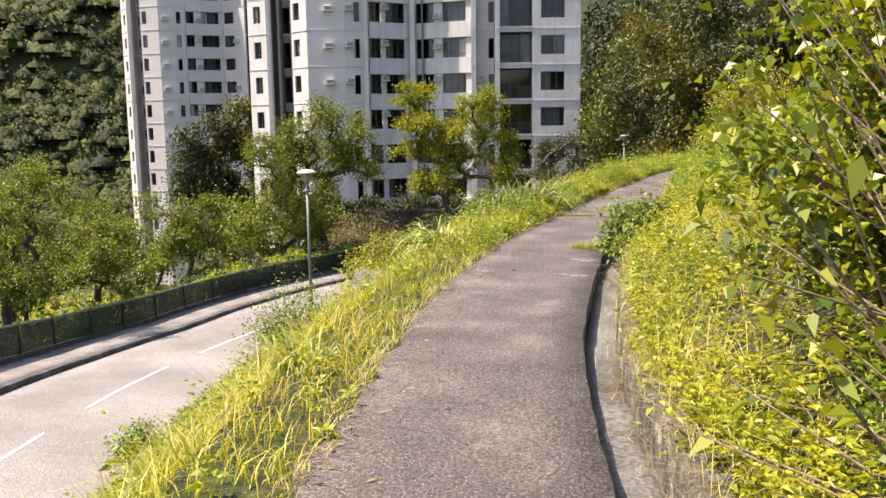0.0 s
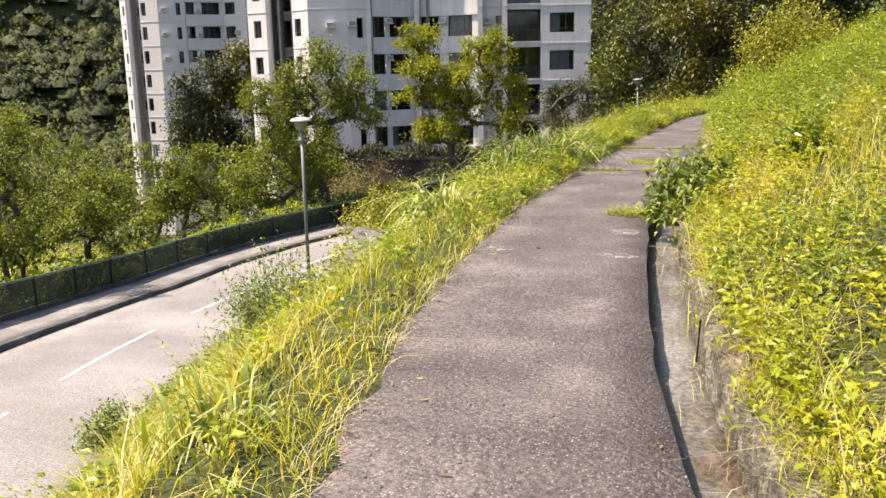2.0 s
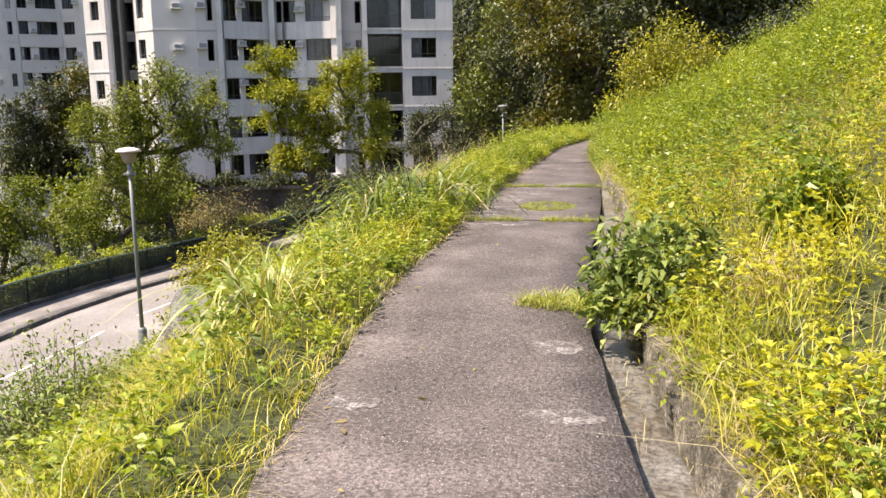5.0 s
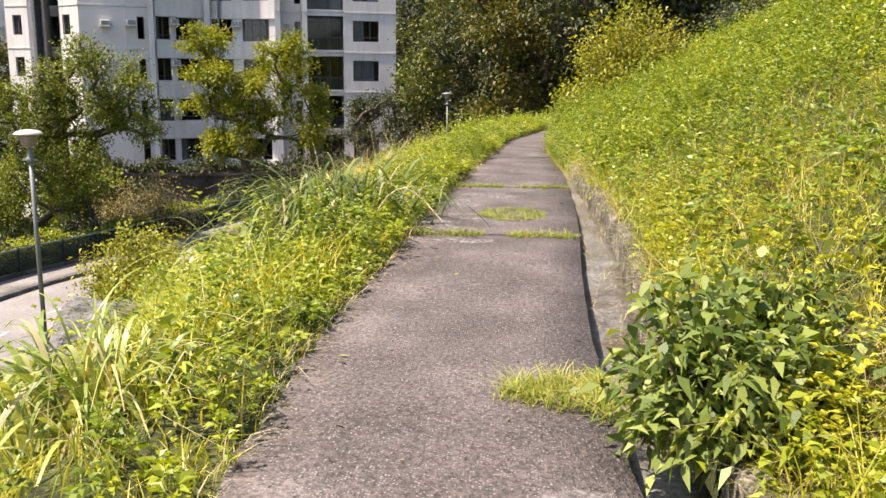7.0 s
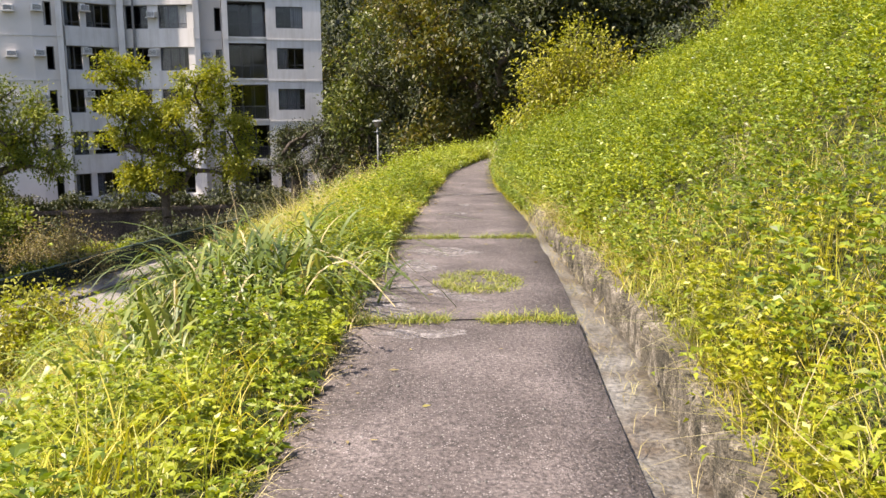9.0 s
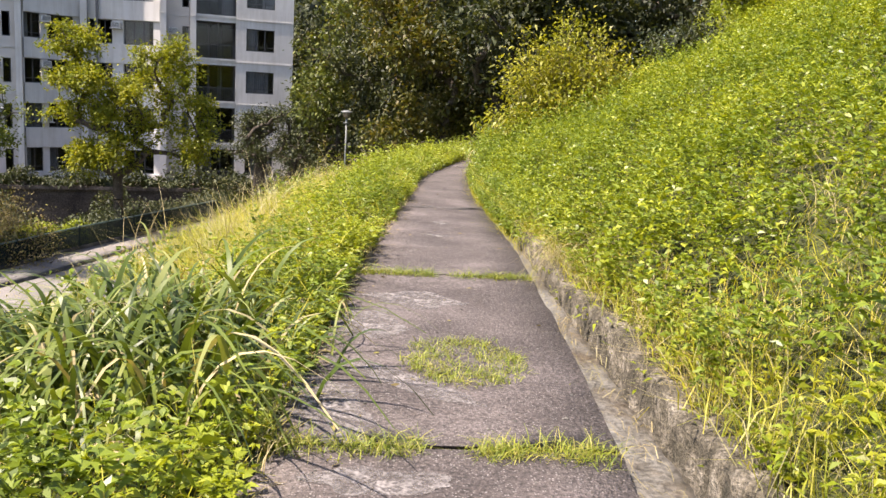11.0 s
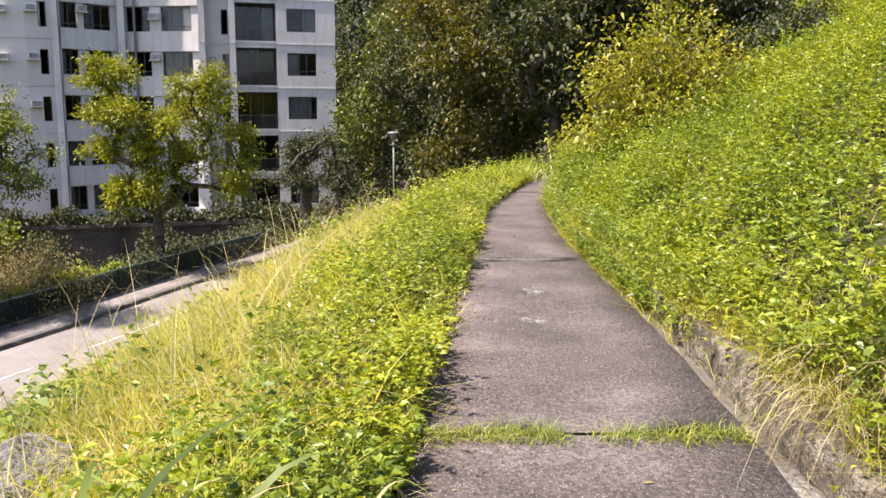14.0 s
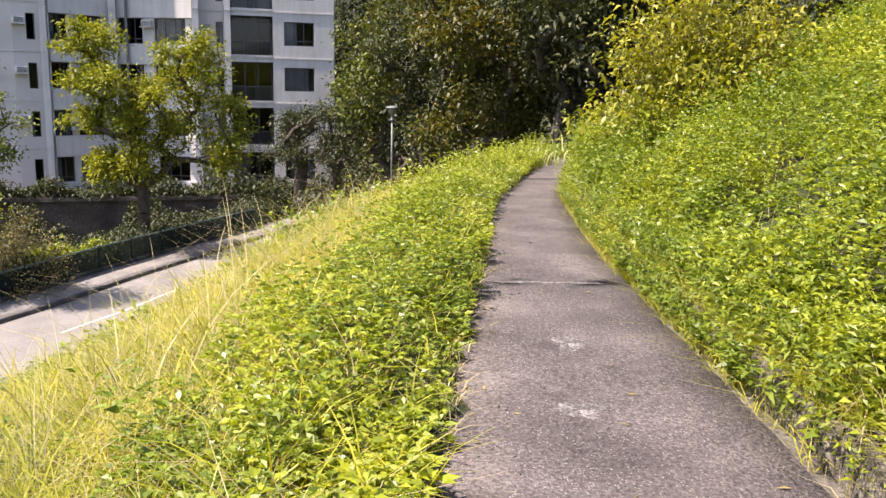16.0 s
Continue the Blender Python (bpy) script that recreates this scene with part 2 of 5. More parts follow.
def quads_mesh(name, verts, faces, mat, smooth=False):
    """A mesh from arrays: verts (n, 3), faces (k, 4)."""
    me = bpy.data.meshes.new(name)
    verts, faces = np.asarray(verts, dtype=np.float32).reshape(-1, 3), np.asarray(faces, dtype=np.int32).reshape(-1, 4)
    me.vertices.add(len(verts))
    me.vertices.foreach_set("co", verts.ravel())
    me.loops.add(faces.size)
    me.loops.foreach_set("vertex_index", faces.ravel())
    me.polygons.add(len(faces))
    me.polygons.foreach_set("loop_start", np.arange(0, faces.size, 4, dtype=np.int32))
    if smooth:
        me.polygons.foreach_set("use_smooth", np.ones(len(faces), dtype=bool))
    me.materials.append(mat)
    me.update(calc_edges=True)
    return me


def unit(v):
    return v / np.maximum(np.linalg.norm(v, axis=-1, keepdims=True), 1e-9)


def leaves(pos, way, length, width, rng, fold=0.25, droop=0.3):
    """Pointed leaves: base, two shoulders, tip. Returns verts (n, 4, 3)."""
    n = len(pos)
    way = unit(way)
    side = unit(np.cross(way, rng.normal(size=(n, 3)) * 0.45 + np.array([0, 0, 1.0])))
    up = np.cross(side, way)
    length, width = np.broadcast_to(length, n)[:, None], np.broadcast_to(width, n)[:, None]
    mid = pos + way * length * 0.42
    return np.stack([pos, mid + side * width * 0.5 + up * width * fold, pos + way * length - np.array([0, 0, 1.0]) * length * droop, mid - side * width * 0.5 + up * width * fold], 1)


def lance_leaves(pos, way, length, width, rng, fold=0.3, droop=0.3):
    """Lance-shaped leaves folded along the midrib: base, two edges of two points each, tip. Returns verts (n, 6, 3)."""
    n = len(pos)
    way = unit(way)
    side = unit(np.cross(way, rng.normal(size=(n, 3)) * 0.4 + np.array([0, 0, 1.0])))
    up = np.cross(side, way)
    length, width = np.broadcast_to(length, n)[:, None], np.broadcast_to(width, n)[:, None]
    fall = np.array([0, 0, 1.0]) * length * droop
    low, high = pos + way * length * 0.3 - fall * 0.06, pos + way * length * 0.66 - fall * 0.4
    a, b = side * width * 0.5, up * width * fold
    return np.stack([pos, low + a + b, high + a * 0.72 + b * 0.7, pos + way * length - fall, high - a * 0.72 + b * 0.7, low - a + b], 1)


def leaf_faces(n, corners=4):
    if corners == 4:
        return np.arange(4 * n).reshape(n, 4)
    return (np.arange(n)[:, None, None] * 6 + np.array([[0, 1, 2, 3], [0, 3, 4, 5]])[None]).reshape(-1, 4)


def blades(base, lean, length, width, rng, segs=3, droop=0.6, sag=None):
    """Grass blades: tapered strips that bow over. lean is the sideways way (n, 2)."""
    n = len(base)
    length = np.broadcast_to(length, n)
    width = np.broadcast_to(width, n)
    droop = np.broadcast_to(droop, n)
    t = np.linspace(0, 1, segs + 1)[None, :]
    out, rise = length[:, None] * (0.12 * t + droop[:, None] * t ** 2), length[:, None] * (t - (0.42 * droop if sag is None else sag)[:, None] * t ** 2.6)
    lean = unit(lean)
    cen = np.stack([base[:, 0:1] + lean[:, 0:1] * out, base[:, 1:2] + lean[:, 1:2] * out, base[:, 2:3] + rise], 2)
    turn = rng.uniform(-0.9, 0.9, n)
    side = np.stack([-lean[:, 1] * np.cos(turn) + lean[:, 0] * np.sin(turn), lean[:, 0] * np.cos(turn) + lean[:, 1] * np.sin(turn), np.zeros(n)], 1)[:, None, :]
    w = (width[:, None] * np.array([0.6] + [1.0 - 0.86 * (k / segs) ** 1.6 for k in range(1, segs + 1)])[None, :])[:, :, None] * 0.5
    verts = np.stack([cen - side * w, cen + side * w], 2).reshape(n, 2 * (segs + 1), 3)
    one = np.array([[2 * k, 2 * k + 1, 2 * k + 3, 2 * k + 2] for k in range(segs)])
    faces = (np.arange(n)[:, None, None] * 2 * (segs + 1) + one[None]).reshape(-1, 4)
    return verts.reshape(-1, 3), faces


def tubes(segments, sides=6):
    """Tapered tubes (a, b, radius a, radius b) as one set of verts and faces."""
    a = np.array([s[0] for s in segments], float)
    b = np.array([s[1] for s in segments], float)
    ra, rb = np.array([s[2] for s in segments]), np.array([s[3] for s in segments])
    d = unit(b - a)
    ref = np.where(np.abs(d[:, 2:3]) > 0.9, np.array([[1.0, 0, 0]]), np.array([[0, 0, 1.0]]))
    u = unit(np.cross(d, ref))
    v = np.cross(d, u)
    ang = np.arange(sides) * 2 * np.pi / sides
    ring = u[:, None, :] * np.cos(ang)[None, :, None] + v[:, None, :] * np.sin(ang)[None, :, None]
    verts = np.concatenate([a[:, None, :] + ring * ra[:, None, None], b[:, None, :] + ring * rb[:, None, None]], 1)
    one = np.array([[i, (i + 1) % sides, sides + (i + 1) % sides, sides + i] for i in range(sides)])
    return verts.reshape(-1, 3), (np.arange(len(a))[:, None, None] * 2 * sides + one[None]).reshape(-1, 4)


# ---- plan: the footpath, the road below it and the ground ----
LEFT_Y = [-80, -6, 0, 2.6, 5, 6.3, 8.5, 10, 12.5, 16, 18, 20, 22.3, 25.5, 30, 34, 40, 50, 62, 700]
LEFT_X = [9, 0.4, -0.78, -1.34, -1.76, -1.93, -2.05, -2.08, -1.93, -1.78, -1.58, -1.43, -1.2, -0.95, -0.1, 0.75, 2.6, 8.0, 17, 120]
RIGHT_Y = [-80, -6, 0, 3.5, 5, 6.4, 7.5, 9, 10, 11.3, 13, 14.7, 16.6, 18, 20, 23, 25.3, 26.7, 30, 34, 40, 50, 62, 700]
RIGHT_X = [10.2, 1.7, 0.42, -0.33, -0.59, -0.7, -0.77, -0.83, -0.8, -0.72, -0.56, -0.44, -0.34, -0.27, -0.25, -0.22, -0.05, 0.02, 0.6, 1.35, 3.2, 8.7, 17.8, 121]
KERB_Y = [-80, 0, 10, 14, 18, 22, 27, 33, 37, 41, 45, 50, 56, 64, 100, 700]
KERB_X = [0, -9.8, -13.6, -15.2, -16.7, -18.0, -18.7, -18.9, -18.2, -16.8, -15.5, -14.3, -12.5, -10, 2, 60]
ROAD_WIDE = 5.6


def smooth_curve(ys, xs):
    fine = np.arange(-80, 701, 0.25)
    v = np.interp(fine, ys, xs)
    k = np.hanning(13)
    v = np.convolve(np.pad(v, 6, mode="edge"), k / k.sum(), "valid")
    return lambda y: np.interp(y, fine, v)


left_of, right_of, kerb_of = smooth_curve(LEFT_Y, LEFT_X), smooth_curve(RIGHT_Y, RIGHT_X), smooth_curve(KERB_Y, KERB_X)


def path_z(y):
    return -0.0076 * np.clip(y, -20, 40)


def road_z(y):
    return np.interp(y, [-80, 0, 15, 22, 28, 34, 700], [-1.5, -2.75, -4.9, -5.95, -6.5, -6.7, -6.9])


def wall_off(y):
    """From the path's edge to the face of the low wall."""
    return np.interp(y, [-8, 8, 10, 12.5, 16, 40], [0.23, 0.23, 0.27, 0.28, 0.1, 0.1])


def wall_top(y):
    return np.interp(y, [0, 9, 12, 16, 40], [0.09, 0.09, 0.15, 0.17, 0.13])


def wobble(x, y, s):
    return np.sin(x * 1.7 * s + 1.3 * np.sin(y * 0.9 * s)) * np.cos(y * 1.3 * s + 0.7) * 0.5 + np.sin(x * 3.9 * s - y * 3.1 * s) * 0.25


def ground_z(x, y):
    """Height of the ground sheet: slope up, footpath bench, slope down, road, valley, far hills."""
    x, y = np.broadcast_arrays(np.asarray(x, float), np.asarray(y, float))
    xl, xr, xk, zp, zr = left_of(y), right_of(y), kerb_of(y), path_z(y), road_z(y)
    xn = xk + ROAD_WIDE
    s = x - xr
    sw = wall_off(y) + 0.16
    up = zp + wall_top(y) - 0.01 + 0.5 * np.clip(s - sw, 0, 16) + 0.3 * np.clip(s - sw - 16, 0, 60) + wobble(x, y, 0.6) * 0.1 * np.clip(s - 0.5, 0, 2)
    up = up + 0.8 * np.clip(s - 4.5, 0, 9) * np.clip((y - 28.5) / 6.5, 0, 1) ** 2
    run = np.maximum(xl - 0.55 - xn, 1.0)
    f = np.clip((xl - 0.55 - x) / run, 0, 1)
    down = zp - 0.02 + (zr - zp - 0.04) * f + wobble(x, y, 0.7) * 0.22 * np.sin(np.pi * f)
    down = down + 0.4 * np.exp(-((xl - x - 2.5) / 1.3) ** 2) * np.interp(y, [14.5, 18, 29, 36], [0, 1, 1, 0])
    d = np.clip(xk - 2.1 - x, 0, None)
    valley = zr - 0.05 - 0.25 * np.clip(d, 0, 62) - 0.05 * np.clip(d - 62, 0, 40)
    hill = np.clip(d - 120, 0, 320) * 0.62 + np.clip(d - 440, 0, None) * 0.1
    hill = hill + np.clip(y - 125, 0, 300) * 0.55 * np.clip((d + 5) / 40, 0, 1) * np.clip((d + 5) / 40, 0, 1)
    beyond = valley + hill + wobble(x, y, 0.05) * np.clip(d - 90, 0, 60) * 0.15 + wobble(x, y, 0.3) * np.clip(d, 0, 4) * 0.05
    z = np.where(s > sw, up, np.where(s > 0, zp - 0.42, np.where(x > xl, zp - 0.12, np.where(x > xn, down, np.where(x > xk - 2.1, zr - 0.05, beyond)))))
    return z


def grid_rows(a, b, step):
    return list(np.arange(a, b, step))


def build_ground():
    rows = np.array([-80, -50, -30, -18, -10] + grid_rows(-6, 46, 0.5) + grid_rows(46, 100, 3) + grid_rows(100, 400, 15) + [450, 550, 700])
    lines = []
    for y in rows:
        xl, xr, xk = float(left_of(y)), float(right_of(y)), float(kerb_of(y))
        xn = xk + ROAD_WIDE
        far = xk - 2.1
        line = [far - q for q in (900, 600, 440, 380, 320, 270, 220, 180, 150, 120, 100, 80, 62, 50, 40, 30, 22, 15, 10, 6, 3, 1)]
        line += [far, far + 0.02, xk, xn - 0.02, xn]
        line += list(xn + (xl - 0.55 - xn) * np.linspace(0.06, 1, 18))
        line += [xl - 0.25, xl - 0.01, xl, xr, xr + 0.005, xr + float(wall_off(y)) + 0.155, xr + float(wall_off(y)) + 0.165]
        line += [xr + float(wall_off(y)) + 0.165 + q for q in (0.2, 0.5, 0.9, 1.3, 1.8, 2.4, 3, 3.8, 4.8, 6, 8, 10, 13, 16, 22, 35, 60, 110, 250, 600)]
        lines.append(line)
    xs = np.array(lines)
    ys = np.repeat(rows[:, None], xs.shape[1], 1)
    zs = ground_z(xs, ys)
    n, k = xs.shape
    idx = np.arange(n * k).reshape(n, k)
    faces = np.stack([idx[:-1, :-1], idx[:-1, 1:], idx[1:, 1:], idx[1:, :-1]], -1).reshape(-1, 4)
    ob = new("ground", quads_mesh("ground", np.stack([xs, ys, zs], -1), faces, M_SOIL, True))
    tagged(ob, "hillside ground of grassy soil between footpath, road and valley", "ground", kind="structure")


build_ground()


def strip(name, y0, y1, step, x_left, x_right, z_top, thick, mat, parent=None, wear=0.0, seed=0, cross=4):
    """A slab that follows the plan: x_left(y), x_right(y), z_top(y)."""
    rng = np.random.default_rng(seed)
    ys = np.linspace(y0, y1, max(2, int((y1 - y0) / step) + 1))
    a = x_left(ys) + rng.normal(size=len(ys)) * wear
    b = x_right(ys) + rng.normal(size=len(ys)) * wear * 0.2
    z = z_top(ys) + 0 * ys
    t = np.linspace(0, 1, cross + 1)
    top = np.stack([a[:, None] + (b - a)[:, None] * t, np.repeat(ys[:, None], cross + 1, 1), np.repeat(z[:, None], cross + 1, 1)], -1)
    low_a, low_b = top[:, :1].copy(), top[:, -1:].copy()
    low_a[..., 2] -= thick
    low_b[..., 2] -= thick
    grid = np.concatenate([low_a, top, low_b], 1)
    n, k = grid.shape[:2]
    idx = np.arange(n * k).reshape(n, k)
    faces = np.stack([idx[:-1, :-1], idx[:-1, 1:], idx[1:, 1:], idx[1:, :-1]], -1).reshape(-1, 4)
    ends = np.array([[idx[r, c], idx[r, c + 1], idx[r, k - 2 - c], idx[r, k - 1 - c]] for r in (0, n - 1) for c in range((k - 1) // 2)])
    ob = new(name, quads_mesh(name, grid, np.concatenate([faces, ends]), mat))
    if parent is not None:
        ob.parent = parent
    return ob


# footpath: asphalt slabs between joints
footpath = tagged(new("footpath"), "narrow grey asphalt footpath with grassy joints", "footpath", kind="structure")
JOINTS = [-8, -2.5, 13.05, 16.5, 21.15, 29.6, 36, 45]
for i, (a, b) in enumerate(zip(JOINTS, JOINTS[1:])):
    gap = 0.03 if a in (13.05, 16.5) else 0.003
    strip("slab", a + gap, b - 0.003, 0.22, left_of, right_of, lambda y: path_z(y) + 0.0, 0.3, M_ASPHALT, footpath, 0.025, i)

# drain channel and the low wall that holds the slope
channel = strip("drain_channel", -8, 40, 0.4, lambda y: right_of(y) + 0.012, lambda y: right_of(y) + wall_off(y) + 0.02, lambda y: path_z(y) - np.interp(y, [0, 10, 14, 17], [0.14, 0.14, 0.07, 0.03]) + 0.015 * np.sin(y * 1.7), 0.2, M_CHANNEL, None, 0.0, 3, 3)
tagged(channel, "shallow wet silty concrete drain channel beside the footpath", "drain", kind="structure")



def build_wall():
    rng = np.random.default_rng(5)
    wall = tagged(new("wall_drain"), "low weathered concrete wall along the drain, broken edges", "wall", kind="structure")
    edges = [-8, -3, 0.5, 3.3, 5.9, 8.75]
    edges2 = [9.6, 13.9, 19.0, 28, 40]
    for seq in (edges, edges2):
        for i, (a, b) in enumerate(zip(seq, seq[1:])):
            ys = np.linspace(a + 0.002, b - 0.002, int((b - a) / 0.07))
            pts = []
            for y in ys:
                x, z = float(right_of(y)), float(path_z(y))
                h = float(wall_top(y)) + 0.02 * math.sin(y * 2.3) + 0.012 * math.sin(y * 7.1) + rng.normal() * 0.009 - (0.03 if rng.uniform() < 0.06 else 0)
                x += float(wall_off(y)) - 0.28
                j = rng.normal(size=4) * 0.009
                pts.append([(x + 0.27 + j[0], y, z - 0.35), (x + 0.285 + j[1], y, z + h - 0.025), (x + 0.305 + j[1], y, z + h), (x + 0.45 + j[2], y, z + h + j[3]), (x + 0.47, y, z - 0.3)])
            g = np.array(pts)
            n, k = g.shape[:2]
            idx = np.arange(n * k).reshape(n, k)
            faces = np.stack([idx[:-1, :-1], idx[:-1, 1:], idx[1:, 1:], idx[1:, :-1]], -1).reshape(-1, 4)
            ends = np.array([[idx[r, 0], idx[r, 1], idx[r, 3], idx[r, 4]] for r in (0, n - 1)])
            ob = new("wall_block", quads_mesh("wall_block", g, np.concatenate([faces, ends]), M_CONCRETE))
            ob.parent = wall


build_wall()

# road, centre dashes, kerb, pavement
road = strip("road", -60, 110, 0.8, lambda y: kerb_of(y), lambda y: kerb_of(y) + ROAD_WIDE, road_z, 0.1, M_ROAD, None, 0, 6, 8)
tagged(road, "pale worn concrete road running downhill below the footpath", "road", kind="structure")
kerb = strip("kerb", -60, 110, 0.8, lambda y: kerb_of(y) - 0.16, lambda y: kerb_of(y) + 0.0, lambda y: road_z(y) + 0.15, 0.2, M_KERB, None, 0, 7, 2)
tagged(kerb, "dark stained concrete kerb of the road", "kerb", kind="structure")
pavement = strip("pavement", -60, 110, 0.8, lambda y: kerb_of(y) - 2.0, lambda y: kerb_of(y) - 0.162, lambda y: road_z(y) + 0.14, 0.2, M_PAVE, None, 0, 8, 4)
tagged(pavement, "pale concrete pavement between kerb and green fence", "pavement", kind="structure")
for a in np.arange(15.6 - 26.1, 70, 8.7):
    d = strip("road_marking", a, a + 6.4, 0.4, lambda y: kerb_of(y) + 2.7, lambda y: kerb_of(y) + 2.81, lambda y: road_z(y) + 0.005, 0.004, M_MARK, None, 0, 9, 1)
    tagged(d, "worn white centre line dash painted on the road", "road marking", "centre line dashes", "structure")


# ---- fence along the pavement ----
def build_fence():
    ys = [2.0]
    while ys[-1] < 62:
        y = ys[-1]
        slope = float(kerb_of(y + 0.5) - kerb_of(y)) / 0.5
        ys.append(y + 2.2 / math.hypot(1, slope))
    for i, (a, b) in enumerate(zip(ys, ys[1:])):
        pa = Vector((float(kerb_of(a)) - 1.9, a, float(road_z(a)) + 0.14))
        pb = Vector((float(kerb_of(b)) - 1.9, b, float(road_z(b)) + 0.14))
        fence = tagged(new("fence"), "dark green metal mesh fence bay with a pale top rail", "fence", "fence bays along the pavement")
        fence.location = pa
        d = pb - pa
        L = d.length
        m = d.to_track_quat("X", "Z").to_matrix().to_4x4()
        bm = bmesh.new()
        box(bm, -0.03, 0.03, -0.03, 0.03, 0, 1.12)
        part("post", bm, M_FENCE, fence)
        bm = bmesh.new()
        box(bm, 0.035, L - 0.035, -0.028, 0.028, 1.04, 1.1, m)
        part("top_rail", bm, M_FENCE_RAIL, fence)
        bm = bmesh.new()
        box(bm, 0.035, L - 0.035, -0.06, 0.06, -0.05, 0.16, m)
        part("plinth", bm, M_KERB, fence)
        bm = bmesh.new()
        for k in range(21):
            z = 0.18 + k * 0.04
            box(bm, 0.03, L - 0.03, -0.008, 0.008, z, z + 0.02, m)
        for k in range(1, 40):
            x = L * k / 40
            box(bm, x - 0.009, x + 0.009, 0.008, 0.02, 0.16, 1.04, m)
        part("mesh_panel", bm, M_FENCE, fence)


build_fence()


# ---- street lamps ----
def street_lamp(x, y, top, foot, head, note):
    lamp = tagged(new("street_lamp"), "grey steel post lamp with a pale flat mushroom head", "street lamp", "street lamps by the road")
    lamp.location = (x, y, foot)
    h = top - foot
    bm = bmesh.new()
    lathe(bm, [(0.14, -0.3), (0.14, 0.02), (0.13, 0.04), (0.115, 0.85), (0.1, 0.9), (0.075, 0.93)])
    part("base_sleeve", bm, M_POLE, lamp)
    bm = bmesh.new()
    lathe(bm, [(0.055, 0.9), (0.05, h * 0.6), (0.045, h - 0.75)])
    part("pole", bm, M_POLE, lamp)
    bm = bmesh.new()
    lathe(bm, [(0.056, h - 0.76), (0.1, h - 0.72), (0.1, h - 0.66), (0.06, h - 0.62), (0.06, h - 0.42)])
    box(bm, -0.18, 0.18, -0.03, 0.03, h - 0.72, h - 0.67)
    part("bracket", bm, M_POLE, lamp)
    bm = bmesh.new()
    lathe(bm, [(0.08, h - 0.42), (0.16, h - 0.36), (0.2, h - 0.2), (0.22, h - 0.11)], 20)
    part("bowl", bm, M_LAMPBOWL, lamp, "tan translucent lamp bowl")
    bm = bmesh.new()
    lathe(bm, [(0.2, h - 0.11), (0.32, h - 0.12), (0.33, h - 0.1), (0.26, h - 0.045), (0.15, h - 0.015), (0.04, h)], 20)
    part("canopy", bm, head, lamp, note)


street_lamp(-11.9, 25.3, -0.05, float(ground_z(-11.9, 25.3)), M_LAMPTOP, "pale round canopy")
street_lamp(-4.0, 57.2, 0.56, float(ground_z(-4.0, 57.2)), M_POLE, "grey round canopy")


# ---- apartment blocks ----
def facade(block, origin, turn, sections, floor0, storey, n_low, n_high, wall_thick=0.3):
    """Walls with real openings, section by section. A section: (u0, w0, u1, w1, material, openings);
    an opening: (offset from, to, sill, head, kind), all metres."""
    base = Matrix.Translation(origin) @ Matrix.Rotation(turn, 4, "Z")
    z_low, z_high = floor0 - n_low * storey, floor0 + n_high * storey
    for u0, w0, u1, w1, mat, openings in sections:
        d = Vector((u1 - u0, w1 - w0, 0))
        L = d.length
        m = base @ Matrix.Translation((u0, w0, 0)) @ Matrix.Rotation(math.atan2(d.y, d.x), 4, "Z")
        bm = bmesh.new()
        cuts = sorted({0.0, L} | {min(max(q, 0), L) for o in openings for q in o[:2]})
        for a, b in zip(cuts, cuts[1:]):
            if b - a < 0.01:
                continue
            here = sorted([o for o in openings if o[0] <= a + 1e-6 and o[1] >= b - 1e-6], key=lambda o: o[2])
            if not here:
                box(bm, a, b, 0, wall_thick, z_low - 4, z_high, m)
                continue
            bottom = z_low - 4
            for k in range(-n_low, n_high):
                for o in here:
                    z0 = floor0 + k * storey
                    box(bm, a, b, 0, wall_thick, bottom, z0 + o[2], m)
                    bottom = z0 + o[3]
            box(bm, a, b, 0, wall_thick, bottom, z_high, m)
        bmesh.ops.remove_doubles(bm, verts=bm.verts, dist=0.0005)
        part("wall", bm, mat, block)
        for k in range(-n_low, n_high):
            for a, b, sill, head, kind in openings:
                window(block, m @ Matrix.Translation((a, 0, floor0 + k * storey)), b - a, sill, head, kind, k)
        # storey bands
        wins = [o for o in openings if o[4] == "win" and o[1] - o[0] > 0.9]
        for k in range(-n_low, n_high + 1):
            bm = bmesh.new()
            z = floor0 + k * storey
            if len(wins) > 1:
                box(bm, 0.02, L - 0.02, -0.16, 0.002, z + wins[0][3] - storey + 0.02, z + wins[0][2] - 0.02, m)
                part("spandrel", bm, mat, block)
                continue
            box(bm, 0.02, L - 0.02, -0.05, 0.002, z - 0.1, z, m)
            part("storey_band", bm, M_FACADE, block)


